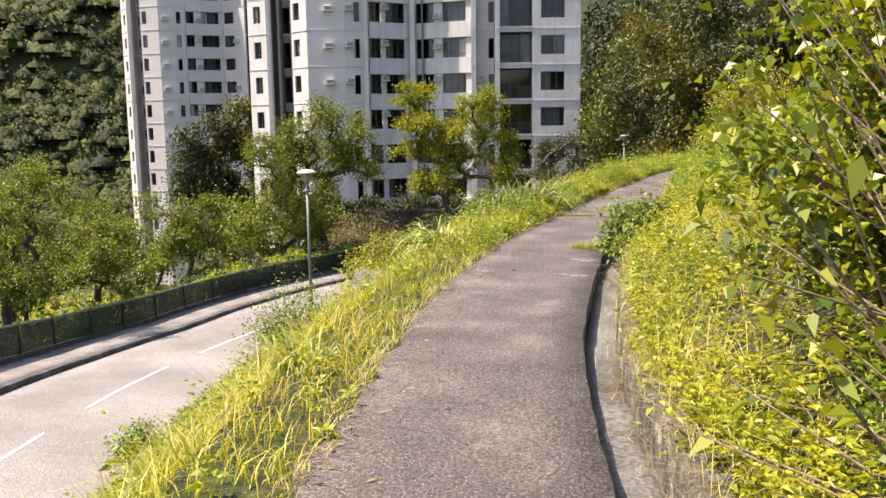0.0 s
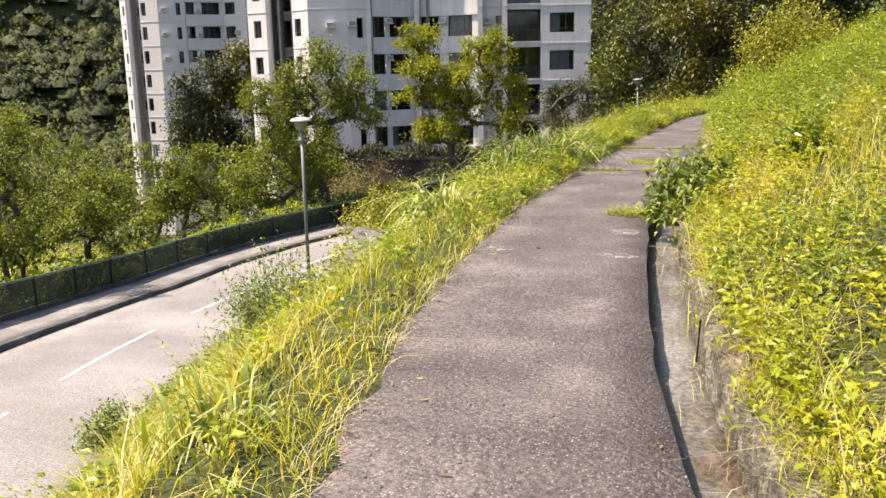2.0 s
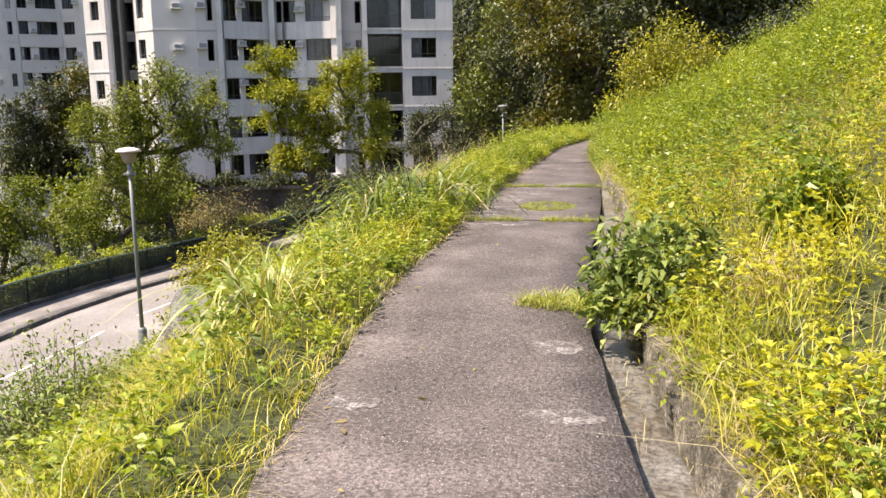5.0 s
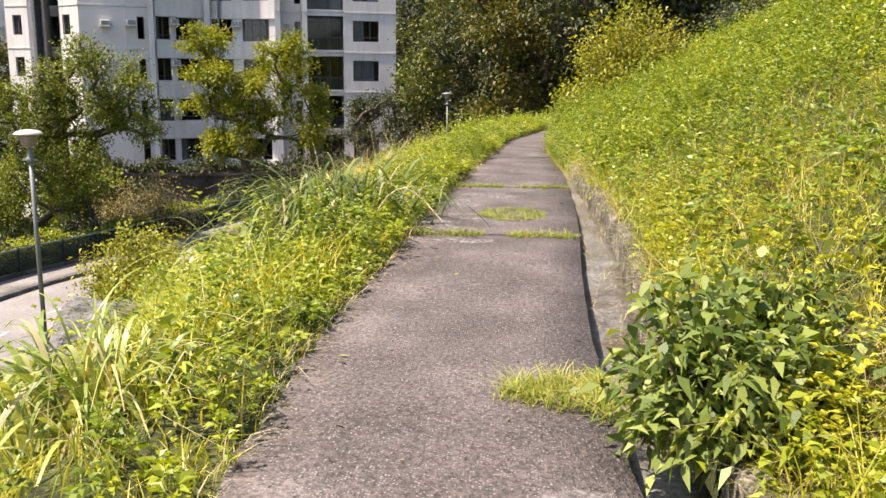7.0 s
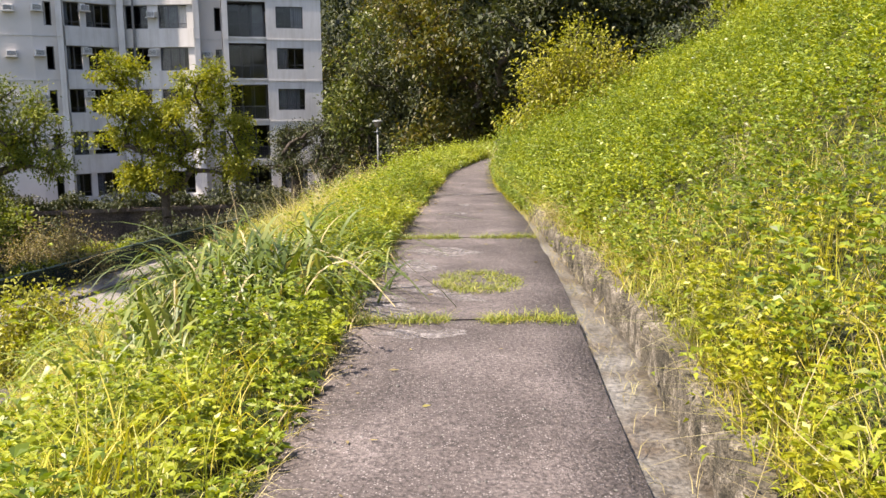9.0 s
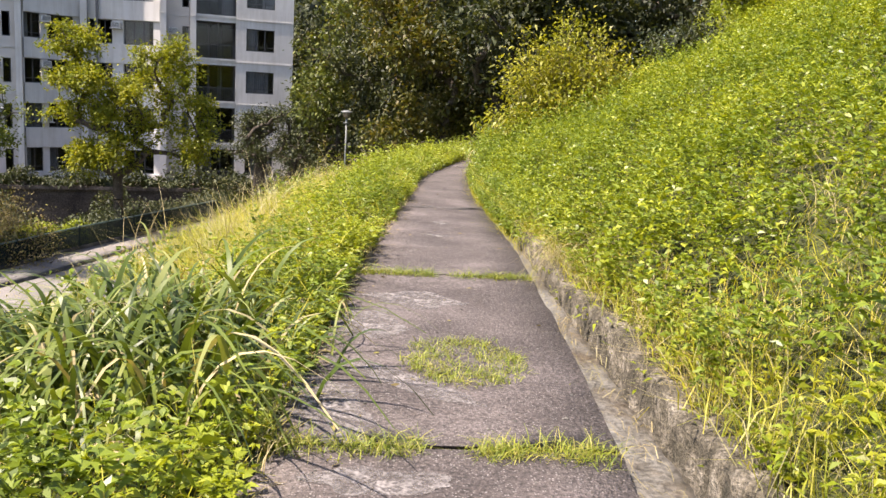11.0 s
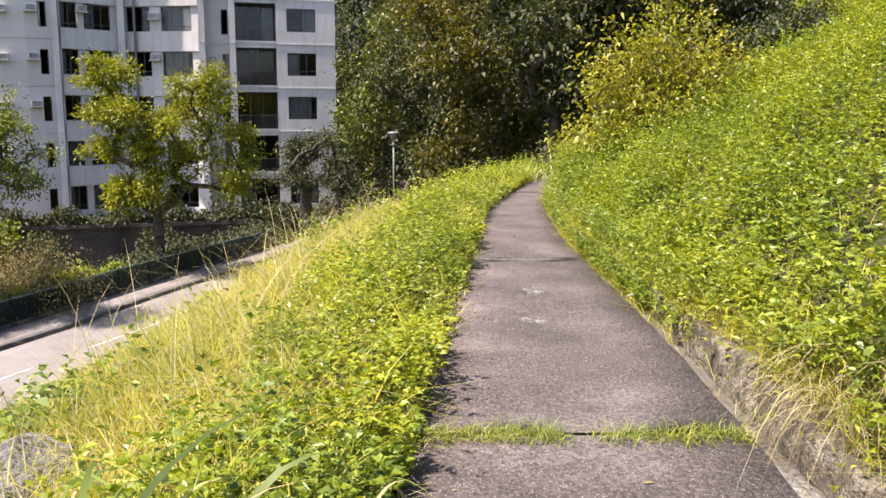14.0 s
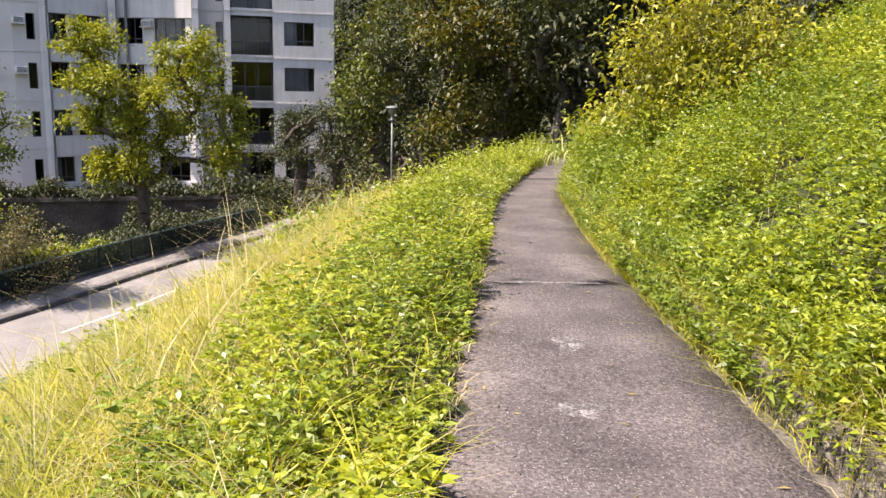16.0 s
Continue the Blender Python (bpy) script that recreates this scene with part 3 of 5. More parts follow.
def window(block, m, wide, sill, head, kind, k):
    rng = random.Random(int(wide * 100) + k * 7 + int(m.translation.x * 13))
    if kind == "balcony":
        holder = new("balcony")
        holder.parent = block
        bm = bmesh.new()
        box(bm, 0, wide, -0.1, 1.25, sill - 0.12, sill + 0.02, m)
        part("balcony_floor", bm, M_FACADE, holder)
        bm = bmesh.new()
        for i in range(int(wide / 0.14) + 1):
            x = i * 0.14
            box(bm, x, x + 0.025, -0.03, 0.0, sill + 0.02, sill + 1.0, m)
        tagged(part("balusters", bm, M_FRAME, holder), kind="stuff")
        bm = bmesh.new()
        box(bm, 0, wide, -0.04, 0.01, sill + 1.0, sill + 1.05, m)
        part("handrail", bm, M_FRAME, holder)
        back = 1.3
        n_panes = 3
    else:
        holder = new("window")
        holder.parent = block
        back = 0.16
        n_panes = 1 if wide < 0.9 else 2 if wide < 1.7 else 3
    bm = bmesh.new()
    f = 0.06
    box(bm, 0, wide, back, back + 0.06, sill, sill + f, m)
    box(bm, 0, wide, back, back + 0.06, head - f, head, m)
    for i in range(n_panes + 1):
        x = (wide - f) * i / n_panes
        box(bm, x, x + f, back + 0.002, back + 0.058, sill + f, head - f, m)
    if kind != "balcony" and head - sill > 1.3 and n_panes > 1:
        box(bm, f, wide - f, back + 0.004, back + 0.05, sill + 0.32, sill + 0.37, m)
    part("frame", bm, M_FRAME, holder)
    for i in range(n_panes):
        bm = bmesh.new()
        x0, x1 = (wide - f) * i / n_panes + f, (wide - f) * (i + 1) / n_panes
        if kind != "balcony" and rng.random() < 0.12:
            continue
        box(bm, x0, x1, back + 0.02, back + 0.026, sill + f, head - f, m)
        pane = part("pane", bm, M_GLASS, holder)
        pane.visible_shadow = False
    if rng.random() < 0.7:
        bm = bmesh.new()
        wv = wide * rng.choice((0.3, 0.42, 0.8))
        x0 = 0.04 + (wide - wv - 0.08) * rng.choice((0, 0, 1))
        n = max(4, int(wv / 0.07))
        rows = [[bm.verts.new(m @ Vector((x0 + wv * i / n, back + 0.13 + 0.03 * (i % 2) + dy, q))) for i in range(n + 1)] for dy, q in ((0, sill + 0.06), (0, head - 0.04), (0.006, head - 0.04), (0.006, sill + 0.06))]
        for lo, hi in ((0, 1), (1, 2), (2, 3), (3, 0)):
            for i in range(n):
                bm.faces.new((rows[lo][i], rows[lo][i + 1], rows[hi][i + 1], rows[hi][i]))
        part("curtain", bm, M_CURTAIN, holder)


def air_conditioner(m):
    unit_ob = tagged(new("air_conditioner"), "pale boxy window air conditioner on the facade", "air conditioner", "air conditioners on the facade")
    unit_ob.matrix_basis = m
    bm = bmesh.new()
    box(bm, -0.33, 0.33, -0.42, 0.05, 0, 0.42)
    bmesh.ops.bevel(bm, geom=bm.edges[:], offset=0.02, segments=1, affect="EDGES")
    part("casing", bm, M_AC, unit_ob)
    bm = bmesh.new()
    for i in range(7):
        box(bm, -0.28, 0.28, -0.432, -0.418, 0.05 + i * 0.05, 0.072 + i * 0.05)
    part("grille", bm, M_FRAME, unit_ob)
    bm = bmesh.new()
    box(bm, -0.4, 0.4, -0.5, -0.0, -0.06, -0.003)
    part("shelf", bm, M_FACADE, unit_ob)


def block_core(block, origin, turn, plan, floor0, storey, n_low, n_high):
    """Floor slabs and a back wall, so that the rooms behind the windows are rooms."""
    m = Matrix.Translation(origin) @ Matrix.Rotation(turn, 4, "Z")
    for k in range(-n_low, n_high + 1):
        bm = bmesh.new()
        for u0, u1, w0, w1 in plan:
            box(bm, u0, u1, w0, w1, floor0 + k * storey - 0.16, floor0 + k * storey - 0.02, m)
        part("floor_slab", bm, M_INTERIOR, block)
    bm = bmesh.new()
    u0, u1 = min(p[0] for p in plan), max(p[1] for p in plan)
    w1 = max(p[3] for p in plan)
    box(bm, u0, u1, w1, w1 + 0.3, floor0 - n_low * storey - 4, floor0 + n_high * storey, m)
    part("back_wall", bm, M_INTERIOR, block)
    for u in np.arange(u0 + 3, u1 - 2, 4.4):
        bm = bmesh.new()
        box(bm, u, u + 0.15, 1.6, w1, floor0 - n_low * storey - 4, floor0 + n_high * storey, m)
        part("inner_wall", bm, M_INTERIOR, block)
    bm = bmesh.new()
    z = floor0 + n_high * storey
    for a, b, c, d in plan:
        box(bm, a - 0.1, b + 0.1, c - 0.1, d + 0.3, z, z + 0.25, m)
    part("roof", bm, M_FACADE, block)


VIEW_TURN = radians(16.1)
FWD, RGT = Vector((-0.2773, 0.9608, 0)), Vector((0.9608, 0.2773, 0))
ORIGIN_A = FWD * 78.0
S_A = 78.0 / 1495.0
block_a = tagged(new("apartment_building"), "white multi-storey apartment block with dark windows and balconies", "apartment building", "white apartment blocks")


def px(x):
    return (x - 784) * S_A


SECTIONS_A = [
    (px(440), 3.0, px(483), 1.6, M_FACADE, [(0.7, 1.6, 0.95, 2.45, "win")]),
    (px(483), 1.6, px(486), 4.0, M_FACADE_SHADED, []),
    (px(486), 4.0, px(517), 3.4, M_FACADE_SHADED, [(0.1, 1.5, 0.1, 2.5, "balcony")]),
    (px(517), 3.4, px(524), 0.9, M_FACADE, []),
    (px(524), 0.9, px(556), -0.8, M_FACADE, [(0.35, 1.3, 0.95, 2.45, "win")]),
    (px(556), -0.8, px(620), -0.5, M_FACADE_WARM, []),
    (px(620), -0.5, px(652), 0.1, M_FACADE_WARM, [(0.85, 1.4, 0.7, 2.4, "win")]),
    (px(651), -0.3, px(659), -0.3, M_FACADE, []),
    (px(659), 0.3, px(731), 2.4, M_FACADE, [(0.1, 1.3, 0.75, 2.5, "win"), (1.75, 3.7, 0.75, 2.5, "win")]),
    (px(730), 1.7, px(739), 1.7, M_FACADE, []),
    (px(739), 2.4, px(838), 0.2, M_FACADE, [(0.1, 1.9, 0.75, 2.5, "win"), (2.75, 5.05, 0.75, 2.5, "win")]),
    (px(837), -0.35, px(845), -0.35, M_FACADE, []),
    (px(845), 1.1, px(878), 0.8, M_FACADE_WARM, [(1.2, 1.7, 0.6, 2.4, "win")]),
    (px(878), -0.25, px(886), -0.25, M_FACADE, []),
    (px(886), 0.0, px(943), 0.0, M_FACADE, [(0.03, px(943) - px(886) - 0.03, 0.12, 2.85, "balcony")]),
    (px(943), -0.05, px(1026), -0.05, M_FACADE, [(0.75, 2.9, 0.85, 2.52, "win")]),
]
facade(block_a, ORIGIN_A, VIEW_TURN, SECTIONS_A, 0.31, 3.2, 2, 7)
SIDE_A = [(px(1026), 0.26, px(1026) + 1.5, 9.0, M_FACADE_WARM, [(1.0, 1.6, 1.0, 2.2, "win"), (4.5, 6.0, 1.0, 2.3, "win")])]
facade(block_a, ORIGIN_A, VIEW_TURN, SIDE_A, 0.31, 3.2, 2, 7)
block_core(block_a, ORIGIN_A, VIEW_TURN, [(px(440), px(520), 4.4, 9.0), (px(528), px(1024), 2.75, 9.0)], 0.31, 3.2, 2, 7)
base_a = Matrix.Translation(ORIGIN_A) @ Matrix.Rotation(VIEW_TURN, 4, "Z")


def hang(base, section, along, z):
    """An air conditioner on a facade section, so far along it."""
    u0, w0, u1, w1 = section[:4]
    d = Vector((u1 - u0, w1 - w0, 0))
    air_conditioner(base @ Matrix.Translation((u0, w0, z)) @ Matrix.Rotation(math.atan2(d.y, d.x), 4, "Z") @ Matrix.Translation((along, -0.03, 0)))


ra = random.Random(8)
for k in range(-1, 6):
    z = 0.31 + 3.2 * k
    hang(base_a, SECTIONS_A[5], 1.9, z + 1.6)
    hang(base_a, SECTIONS_A[6], 0.35, z + 1.7)
    hang(base_a, SECTIONS_A[8], 1.52, z + ra.choice((1.2, 1.9, 1.95)))
    if ra.random() < 0.8:
        hang(base_a, SECTIONS_A[10], 2.34, z + ra.choice((1.1, 1.6, 1.9)))
    if ra.random() < 0.5:
        hang(base_a, SECTIONS_A[12], 0.6, z + 1.8)

ORIGIN_B = FWD * 121.0
S_B = 121.0 / 1495.0
block_b = tagged(new("apartment_building"), "tall pale apartment tower with bays, far down the valley", "apartment building", "white apartment blocks")


def pb(x):
    return (x - 784) * S_B


SECTIONS_B = [
    (pb(222), 3.0, pb(246), 0.6, M_FACADE, [(0.9, 1.7, 0.9, 2.3, "win")]),
    (pb(246), 0.6, pb(248), 3.0, M_FACADE_SHADED, []),
    (pb(248), 3.0, pb(264), 2.6, M_FACADE_SHADED, [(0.3, 1.0, 0.9, 2.2, "win")]),
    (pb(264), 2.6, pb(268), 0.0, M_FACADE_WARM, []),
    (pb(268), 0.0, pb(302), -0.8, M_FACADE_WARM, [(0.2, 1.0, 0.8, 2.5, "win")]),
    (pb(302), -0.8, pb(326), -0.4, M_FACADE_WARM, []),
    (pb(326), -0.4, pb(344), 0.2, M_FACADE_WARM, [(0.4, 1.0, 0.8, 2.4, "win")]),
    (pb(344), 0.3, pb(402), 2.3, M_FACADE_WARM, [(0.1, 1.2, 0.9, 2.5, "win"), (2.2, 4.6, 0.9, 2.5, "win")]),
    (pb(402), 2.3, pb(446), 0.4, M_FACADE_WARM, [(0.3, 2.1, 0.9, 2.5, "win")]),
]
facade(block_b, ORIGIN_B, VIEW_TURN, SECTIONS_B, 2.2, 3.2, 6, 9)
block_core(block_b, ORIGIN_B, VIEW_TURN, [(pb(226), pb(264), 3.5, 10.0), (pb(268), pb(446), 2.65, 10.0)], 2.2, 3.2, 6, 9)
base_b = Matrix.Translation(ORIGIN_B) @ Matrix.Rotation(VIEW_TURN, 4, "Z")
for k in range(-2, 7):
    z = 2.2 + 3.2 * k
    hang(base_b, SECTIONS_B[5], 0.8, z + 1.3)
    hang(base_b, SECTIONS_B[7], 1.75, z + ra.choice((1.2, 1.7)))
    if k % 2:
        hang(base_b, SECTIONS_B[8], 2.6, z + 1.5)

# retaining wall in front of the near block
bm = bmesh.new()
box(bm, px(560), px(1030), -4.2, -3.8, -13, -5.9, base_a)
bmesh.ops.subdivide_edges(bm, edges=bm.edges[:], cuts=5, use_grid_fill=True)
tagged(part("wall_retaining", bm, M_RETAIN), "brown stained concrete retaining wall below the apartment block, darkened for shade", "wall", kind="structure")
bm = bmesh.new()
box(bm, px(556), px(1034), -4.4, 0.2, -6.1, -5.85, base_a)
tagged(part("terrace", bm, M_RETAIN), "stained terrace at the foot of the apartment block, darkened for shade", "terrace", kind="structure")


# ---- plants ----
def tree(name, label, x, y, height, spread, n_leaves, leaf, mat, seed, trunk_r=0.14, crown_from=0.35, clump=0.5, lean=(0, 0), group="", sink=0.1, z=None, lobes=(), flat=0.8):
    """A trunk that divides into limbs and boughs, each bough ending in a spray of single leaves.
    lobes: (dx, dy, height, radius) of the masses of the crown; without them the crown is one uneven oval."""
    rng = np.random.default_rng(seed)
    zb = float(ground_z(x, y)) - sink if z is None else z
    nodes, parent = [np.zeros(3)], [-1]
    way = np.array([lean[0], lean[1], 1.0])
    fork = height * crown_from
    for i in range(4):
        way = unit(way + rng.normal(size=3) * np.array([0.07, 0.07, 0.02]))
        nodes.append(nodes[-1] + way * fork / 4)
        parent.append(i)
    top = nodes[-1]
    if not lobes:
        mid_z, half = (fork + height) / 2, (height - fork) / 2
        lobes = [(top[0], top[1], mid_z, spread * 0.7)]
        for i in range(7):
            a, q = i * 2.4 + rng.uniform(-0.5, 0.5), rng.uniform(0.35, 0.7)
            lobes.append((top[0] + math.cos(a) * spread * q, top[1] + math.sin(a) * spread * q, mid_z + half * rng.uniform(-0.9, 0.75), spread * rng.uniform(0.3, 0.55)))
    ends = []
    for dx, dy, hz, r in lobes:
        n = max(5, int(26 * (r / max(clump, 0.05)) ** 1.4 / (len(lobes) ** 0.5) * 0.5))
        o = unit(rng.normal(size=(n, 3))) * (rng.uniform(0.1, 1, n) ** 0.5)[:, None] * r * rng.uniform(0.75, 1.1, n)[:, None]
        ends.append(o * np.array([1, 1, flat]) + np.array([dx, dy, hz]))
    ends = np.concatenate(ends)
    ends = ends[ends[:, 2] > fork * 0.75]
    ends = ends[np.argsort(np.linalg.norm(ends - top, axis=1))][:170]
    tips = []
    for e in ends:
        have = np.array(nodes[2:])
        gap = np.linalg.norm(have - e, axis=1) + 0.7 * np.clip(have[:, 2] - e[2] + 0.2, 0, None)
        k = int(np.argmin(gap)) + 2
        a = nodes[k]
        mid = a + (e - a) * 0.55 + rng.normal(size=3) * np.linalg.norm(e - a) * 0.1 + np.array([0, 0, 0.06]) * np.linalg.norm(e - a)
        nodes += [mid, e]
        parent += [k, len(nodes) - 2]
        tips.append(len(nodes) - 1)
    load = np.zeros(len(nodes))
    load[tips] = 1
    for i in range(len(nodes) - 1, 0, -1):
        load[parent[i]] += load[i]
    rad = np.maximum(0.012, trunk_r * (np.maximum(load, 0.6) / max(load[0], 1)) ** 0.5)
    segs = [(nodes[parent[i]], nodes[i], min(rad[parent[i]], rad[i] * 1.5), rad[i]) for i in range(1, len(nodes))]
    segs[0] = (nodes[0], nodes[1], trunk_r * 1.25, rad[1])
    thing = tagged(new(name), label, "tree" if "tree" in name else "bush", group)
    thing.location = (x, y, zb)
    v, fc = tubes(segs, 7)
    tr = new("trunk", quads_mesh("trunk", v, fc, M_BARK, True))
    tr.parent = thing
    sizes = rng.uniform(0.4, 1.35, len(ends)) * clump
    share = sizes ** 2 * rng.uniform(0.3, 1.5, len(ends))
    which = rng.choice(len(ends), n_leaves, p=share / share.sum())
    off = unit(rng.normal(size=(n_leaves, 3)) + np.array([0, 0, 0.3])) * (rng.uniform(0, 1, n_leaves) ** 0.6)[:, None] * rng.uniform(0.8, 1.5, n_leaves)[:, None]
    pos = ends[which] + off * sizes[which][:, None] * np.array([1.0, 1.0, 0.8])
    way = off * 0.6 + rng.normal(size=(n_leaves, 3)) * 0.55 + np.array([0, 0, 0.1])
    lv = leaves(pos, way, rng.uniform(0.7, 1.3, n_leaves) * leaf, rng.uniform(0.7, 1.2, n_leaves) * leaf * 0.52, rng, 0.25, 0.2)
    cr = new("crown", quads_mesh("crown", lv.reshape(-1, 3), leaf_faces(n_leaves), mat))
    cr.parent = thing
    return thing


def stuff(name, verts, faces, mat, label, category):
    ob = new(name, quads_mesh(name, verts, faces, mat))
    return tagged(ob, label, category, kind="stuff")


def root_z(x, y):
    """Where plants take root: the ground, the top of the drain wall or the silt in the drain."""
    s = x - right_of(y)
    silt = path_z(y) - np.interp(y, [0, 10, 14, 17], [0.14, 0.14, 0.07, 0.03])
    inside = (s > 0.005) & (s <= wall_off(y) + 0.16)
    return np.where(inside, np.where(s > wall_off(y), path_z(y) + wall_top(y) - 0.02, silt), ground_z(x, y))


def weeds(x, y, tall, leaf, per, rng, slim=0.34, fine=True):
    """Leafy stems: per leaves round each stem, each leaf a fan of three pointed leaflets where it is seen near by."""
    n = len(x)
    z = root_z(x, y)
    per = max(5, per * 2 // 3) if fine else per
    t = np.tile(np.linspace(0.35, 1.0, per) ** 0.75, (n, 1)) + rng.normal(size=(n, per)) * 0.06
    ang = np.arange(per)[None, :] * 2.4 + rng.uniform(0, 6.28, n)[:, None] + rng.normal(size=(n, per)) * 0.3
    tip = rng.normal(size=(n, 2)) * 0.25 * tall[:, None]
    px_, py_ = x[:, None] + tip[:, :1] * t ** 2, y[:, None] + tip[:, 1:] * t ** 2
    pos = np.stack([px_, py_, z[:, None] + tall[:, None] * t], -1).reshape(-1, 3)
    rise = (1.1 * t - 0.2 + rng.normal(size=t.shape) * 0.35).reshape(-1)
    ang = ang.ravel()
    way = np.stack([np.cos(ang), np.sin(ang), rise], -1)
    ln = (leaf[:, None] * (1.15 - 0.45 * t) * rng.uniform(0.75, 1.25, (n, per))).ravel()
    if not fine:
        return leaves(pos, way, ln, ln * slim * rng.uniform(0.8, 1.2, len(ln)), rng, 0.25, 0.3)
    stalk = pos + way * (ln * 0.35)[:, None]
    fan = []
    for turn, size in ((0.0, 1.0), (0.75, 0.8), (-0.75, 0.8)):
        w = np.stack([np.cos(ang + turn), np.sin(ang + turn), rise * 0.8], -1)
        fan.append(leaves(stalk, w, ln * size, ln * size * slim * rng.uniform(0.8, 1.2, len(ln)), rng, 0.2, 0.28))
    return np.concatenate(fan)


def tufts(x, y, tall, per, rng, wide=0.006, segs=2, spread=0.05, droop=0.7, dz=0.0):
    n = len(x)
    bx = np.repeat(x, per) + rng.normal(size=n * per) * spread
    by = np.repeat(y, per) + rng.normal(size=n * per) * spread
    bz = root_z(bx, by) - 0.01 + dz
    ln = np.repeat(tall, per) * rng.uniform(0.6, 1.25, n * per)
    return blades(np.stack([bx, by, bz], 1), rng.normal(size=(n * per, 2)), ln, wide * rng.uniform(0.7, 1.4, n * per), rng, segs, droop * rng.uniform(0.3, 1.4, n * per))


def patchy(x, y, scale, seed):
    """Soft patches between 0 and 1."""
    return 0.5 + 0.5 * np.clip(np.sin(x * scale + seed) * np.cos(y * scale * 0.8 + 2 * seed) + 0.5 * np.sin((x + y) * scale * 1.9 + seed * 3), -1, 1)


def mound(x, y):
    """Cushions of growth about a stride across, with hollows between."""
    u, v = x + 0.35 * np.sin(1.9 * y + 0.7) + 0.2 * np.sin(4.3 * y), y + 0.35 * np.sin(2.3 * x + 1.1) + 0.15 * np.sin(5.1 * x)
    return patchy(u, v, 2.4, 0.3) * (0.3 + 0.7 * patchy(u, v, 5.2, 1.9))


def build_right_slope():
    rng = np.random.default_rng(11)
    n = 27000
    y = rng.uniform(-1, 36, n)
    s = wall_off(y) + 0.12 + 7.5 * rng.uniform(0, 1, n) ** 1.5
    x = right_of(y) + s
    keep = rng.uniform(0, 1, n) < np.interp(y, [6, 8.5, 13, 16], [0.95, 0.55, 0.5, 0.95]) * np.where(mound(x, y) < 0.22, 0.35, 1.0)
    x, y, s = x[keep], y[keep], s[keep]
    deep = patchy(x, y, 0.9, 1.0) + rng.normal(size=len(x)) * 0.2 > np.interp(y, [9, 12, 16], [0.95, 0.7, 0.3]) + 0.25 * np.clip(s - 2.2, 0, 1)
    close = (s < 2.6) & (y < 24)
    # first metres all deep green, to darken the ground shaded by the tall bush
    deep = deep | ((y < 3.0) & (s > 0.6))
    gold = ~deep & (y + rng.normal(size=len(x)) < 13.0)
    for mask, mat, nm, fine in ((gold & close, M_WEED_GOLD, "weeds", True), (gold & ~close, M_WEED_GOLD, "weeds", False), (~deep & ~gold & close, M_WEED, "weeds", True), (deep & close, M_WEED_DEEP, "weeds", True), (~deep & ~gold & ~close, M_WEED, "weeds", False), (deep & ~close, M_WEED_DEEP, "weeds", False)):
        m = int(mask.sum())
        lv = weeds(x[mask], y[mask], rng.uniform(0.17, 0.3, m) * (0.3 + 2.3 * mound(x[mask], y[mask])) * np.interp(y[mask], [12, 16], [1.0, 1.55]), np.interp(y[mask], [12, 16], [0.85, 1.0]) * (1.0 if fine else 1.4) * rng.uniform(0.045, 0.08, m), 11, rng, 0.38 if fine else 0.4, fine)
        stuff(nm, lv.reshape(-1, 3), leaf_faces(len(lv), lv.shape[1]), mat, "dense bright green leafy weeds covering the slope", "weeds")
    n = 17500
    y = rng.uniform(-1, 30, n)
    s = wall_off(y) + 0.14 + 7.5 * rng.uniform(0, 1, n) ** 1.4
    x = right_of(y) + s
    keep = rng.uniform(0, 1, n) < np.interp(y, [6, 8.5, 13, 16], [0.3, 0.75, 0.75, 0.12])
    x, y = x[keep], y[keep]
    v, f = tufts(x, y, rng.uniform(0.14, 0.4, len(x)), 6, rng, 0.006, 2, 0.07)
    stuff("grass", v, f, M_GRASS, "yellow-green wild grass on the slope", "grass")
    n = 2600
    y = rng.uniform(0, 30, n)
    x = right_of(y) + wall_off(y) + 0.1 + 6.5 * rng.uniform(0, 1, n) ** 1.6
    v, f = tufts(x, y, rng.uniform(0.2, 0.45, n), 5, rng, 0.0045, 2, 0.05, 1.1)
    stuff("dry_grass", v, f, M_STRAW, "dry straw-coloured grass among the weeds", "dry grass")
    # broad-leaved growth in cushions, thick past the second joint
    n = 15000
    y = rng.uniform(13, 34, n)
    s = wall_off(y) + 0.14 + 6.0 * rng.uniform(0, 1, n) ** 1.25
    x = right_of(y) + s
    keep = rng.uniform(0, 1, n) < np.clip((y - 13) / 3, 0, 1) * np.where(mound(x, y) < 0.2, 0.25, 1.0)
    x, y, s = x[keep], y[keep], s[keep]
    tall = rng.uniform(0.2, 0.3, len(x)) * (0.5 + 2.6 * mound(x, y))
    shade = patchy(x, y, 1.3, 4.1) + rng.normal(size=len(x)) * 0.25 > 0.55
    for pick, mat, note in ((shade, M_WEED_DEEP, "deep green broad-leaved weeds in cushions on the slope"), (~shade, M_WEED, "bright green broad-leaved weeds in cushions on the slope")):
        lv = weeds(x[pick], y[pick], tall[pick], rng.uniform(0.05, 0.085, int(pick.sum())), 13, rng, 0.42, False)
        stuff("weeds", lv.reshape(-1, 3), leaf_faces(len(lv), 4), mat, note, "weeds")
    # fringe that hangs over the wall
    n = 10000
    y = 34 * rng.uniform(0, 1, n) ** 0.62
    x = right_of(y) + wall_off(y) + rng.uniform(0.1, 0.4, n)
    keep = rng.uniform(0, 1, n) < 0.2 + 0.8 * np.clip(patchy(x * 0, y, 1.6, 5.0) + (y - 17) / 8, 0, 1) * np.clip((y - 8) / 6, 0.15, 1)
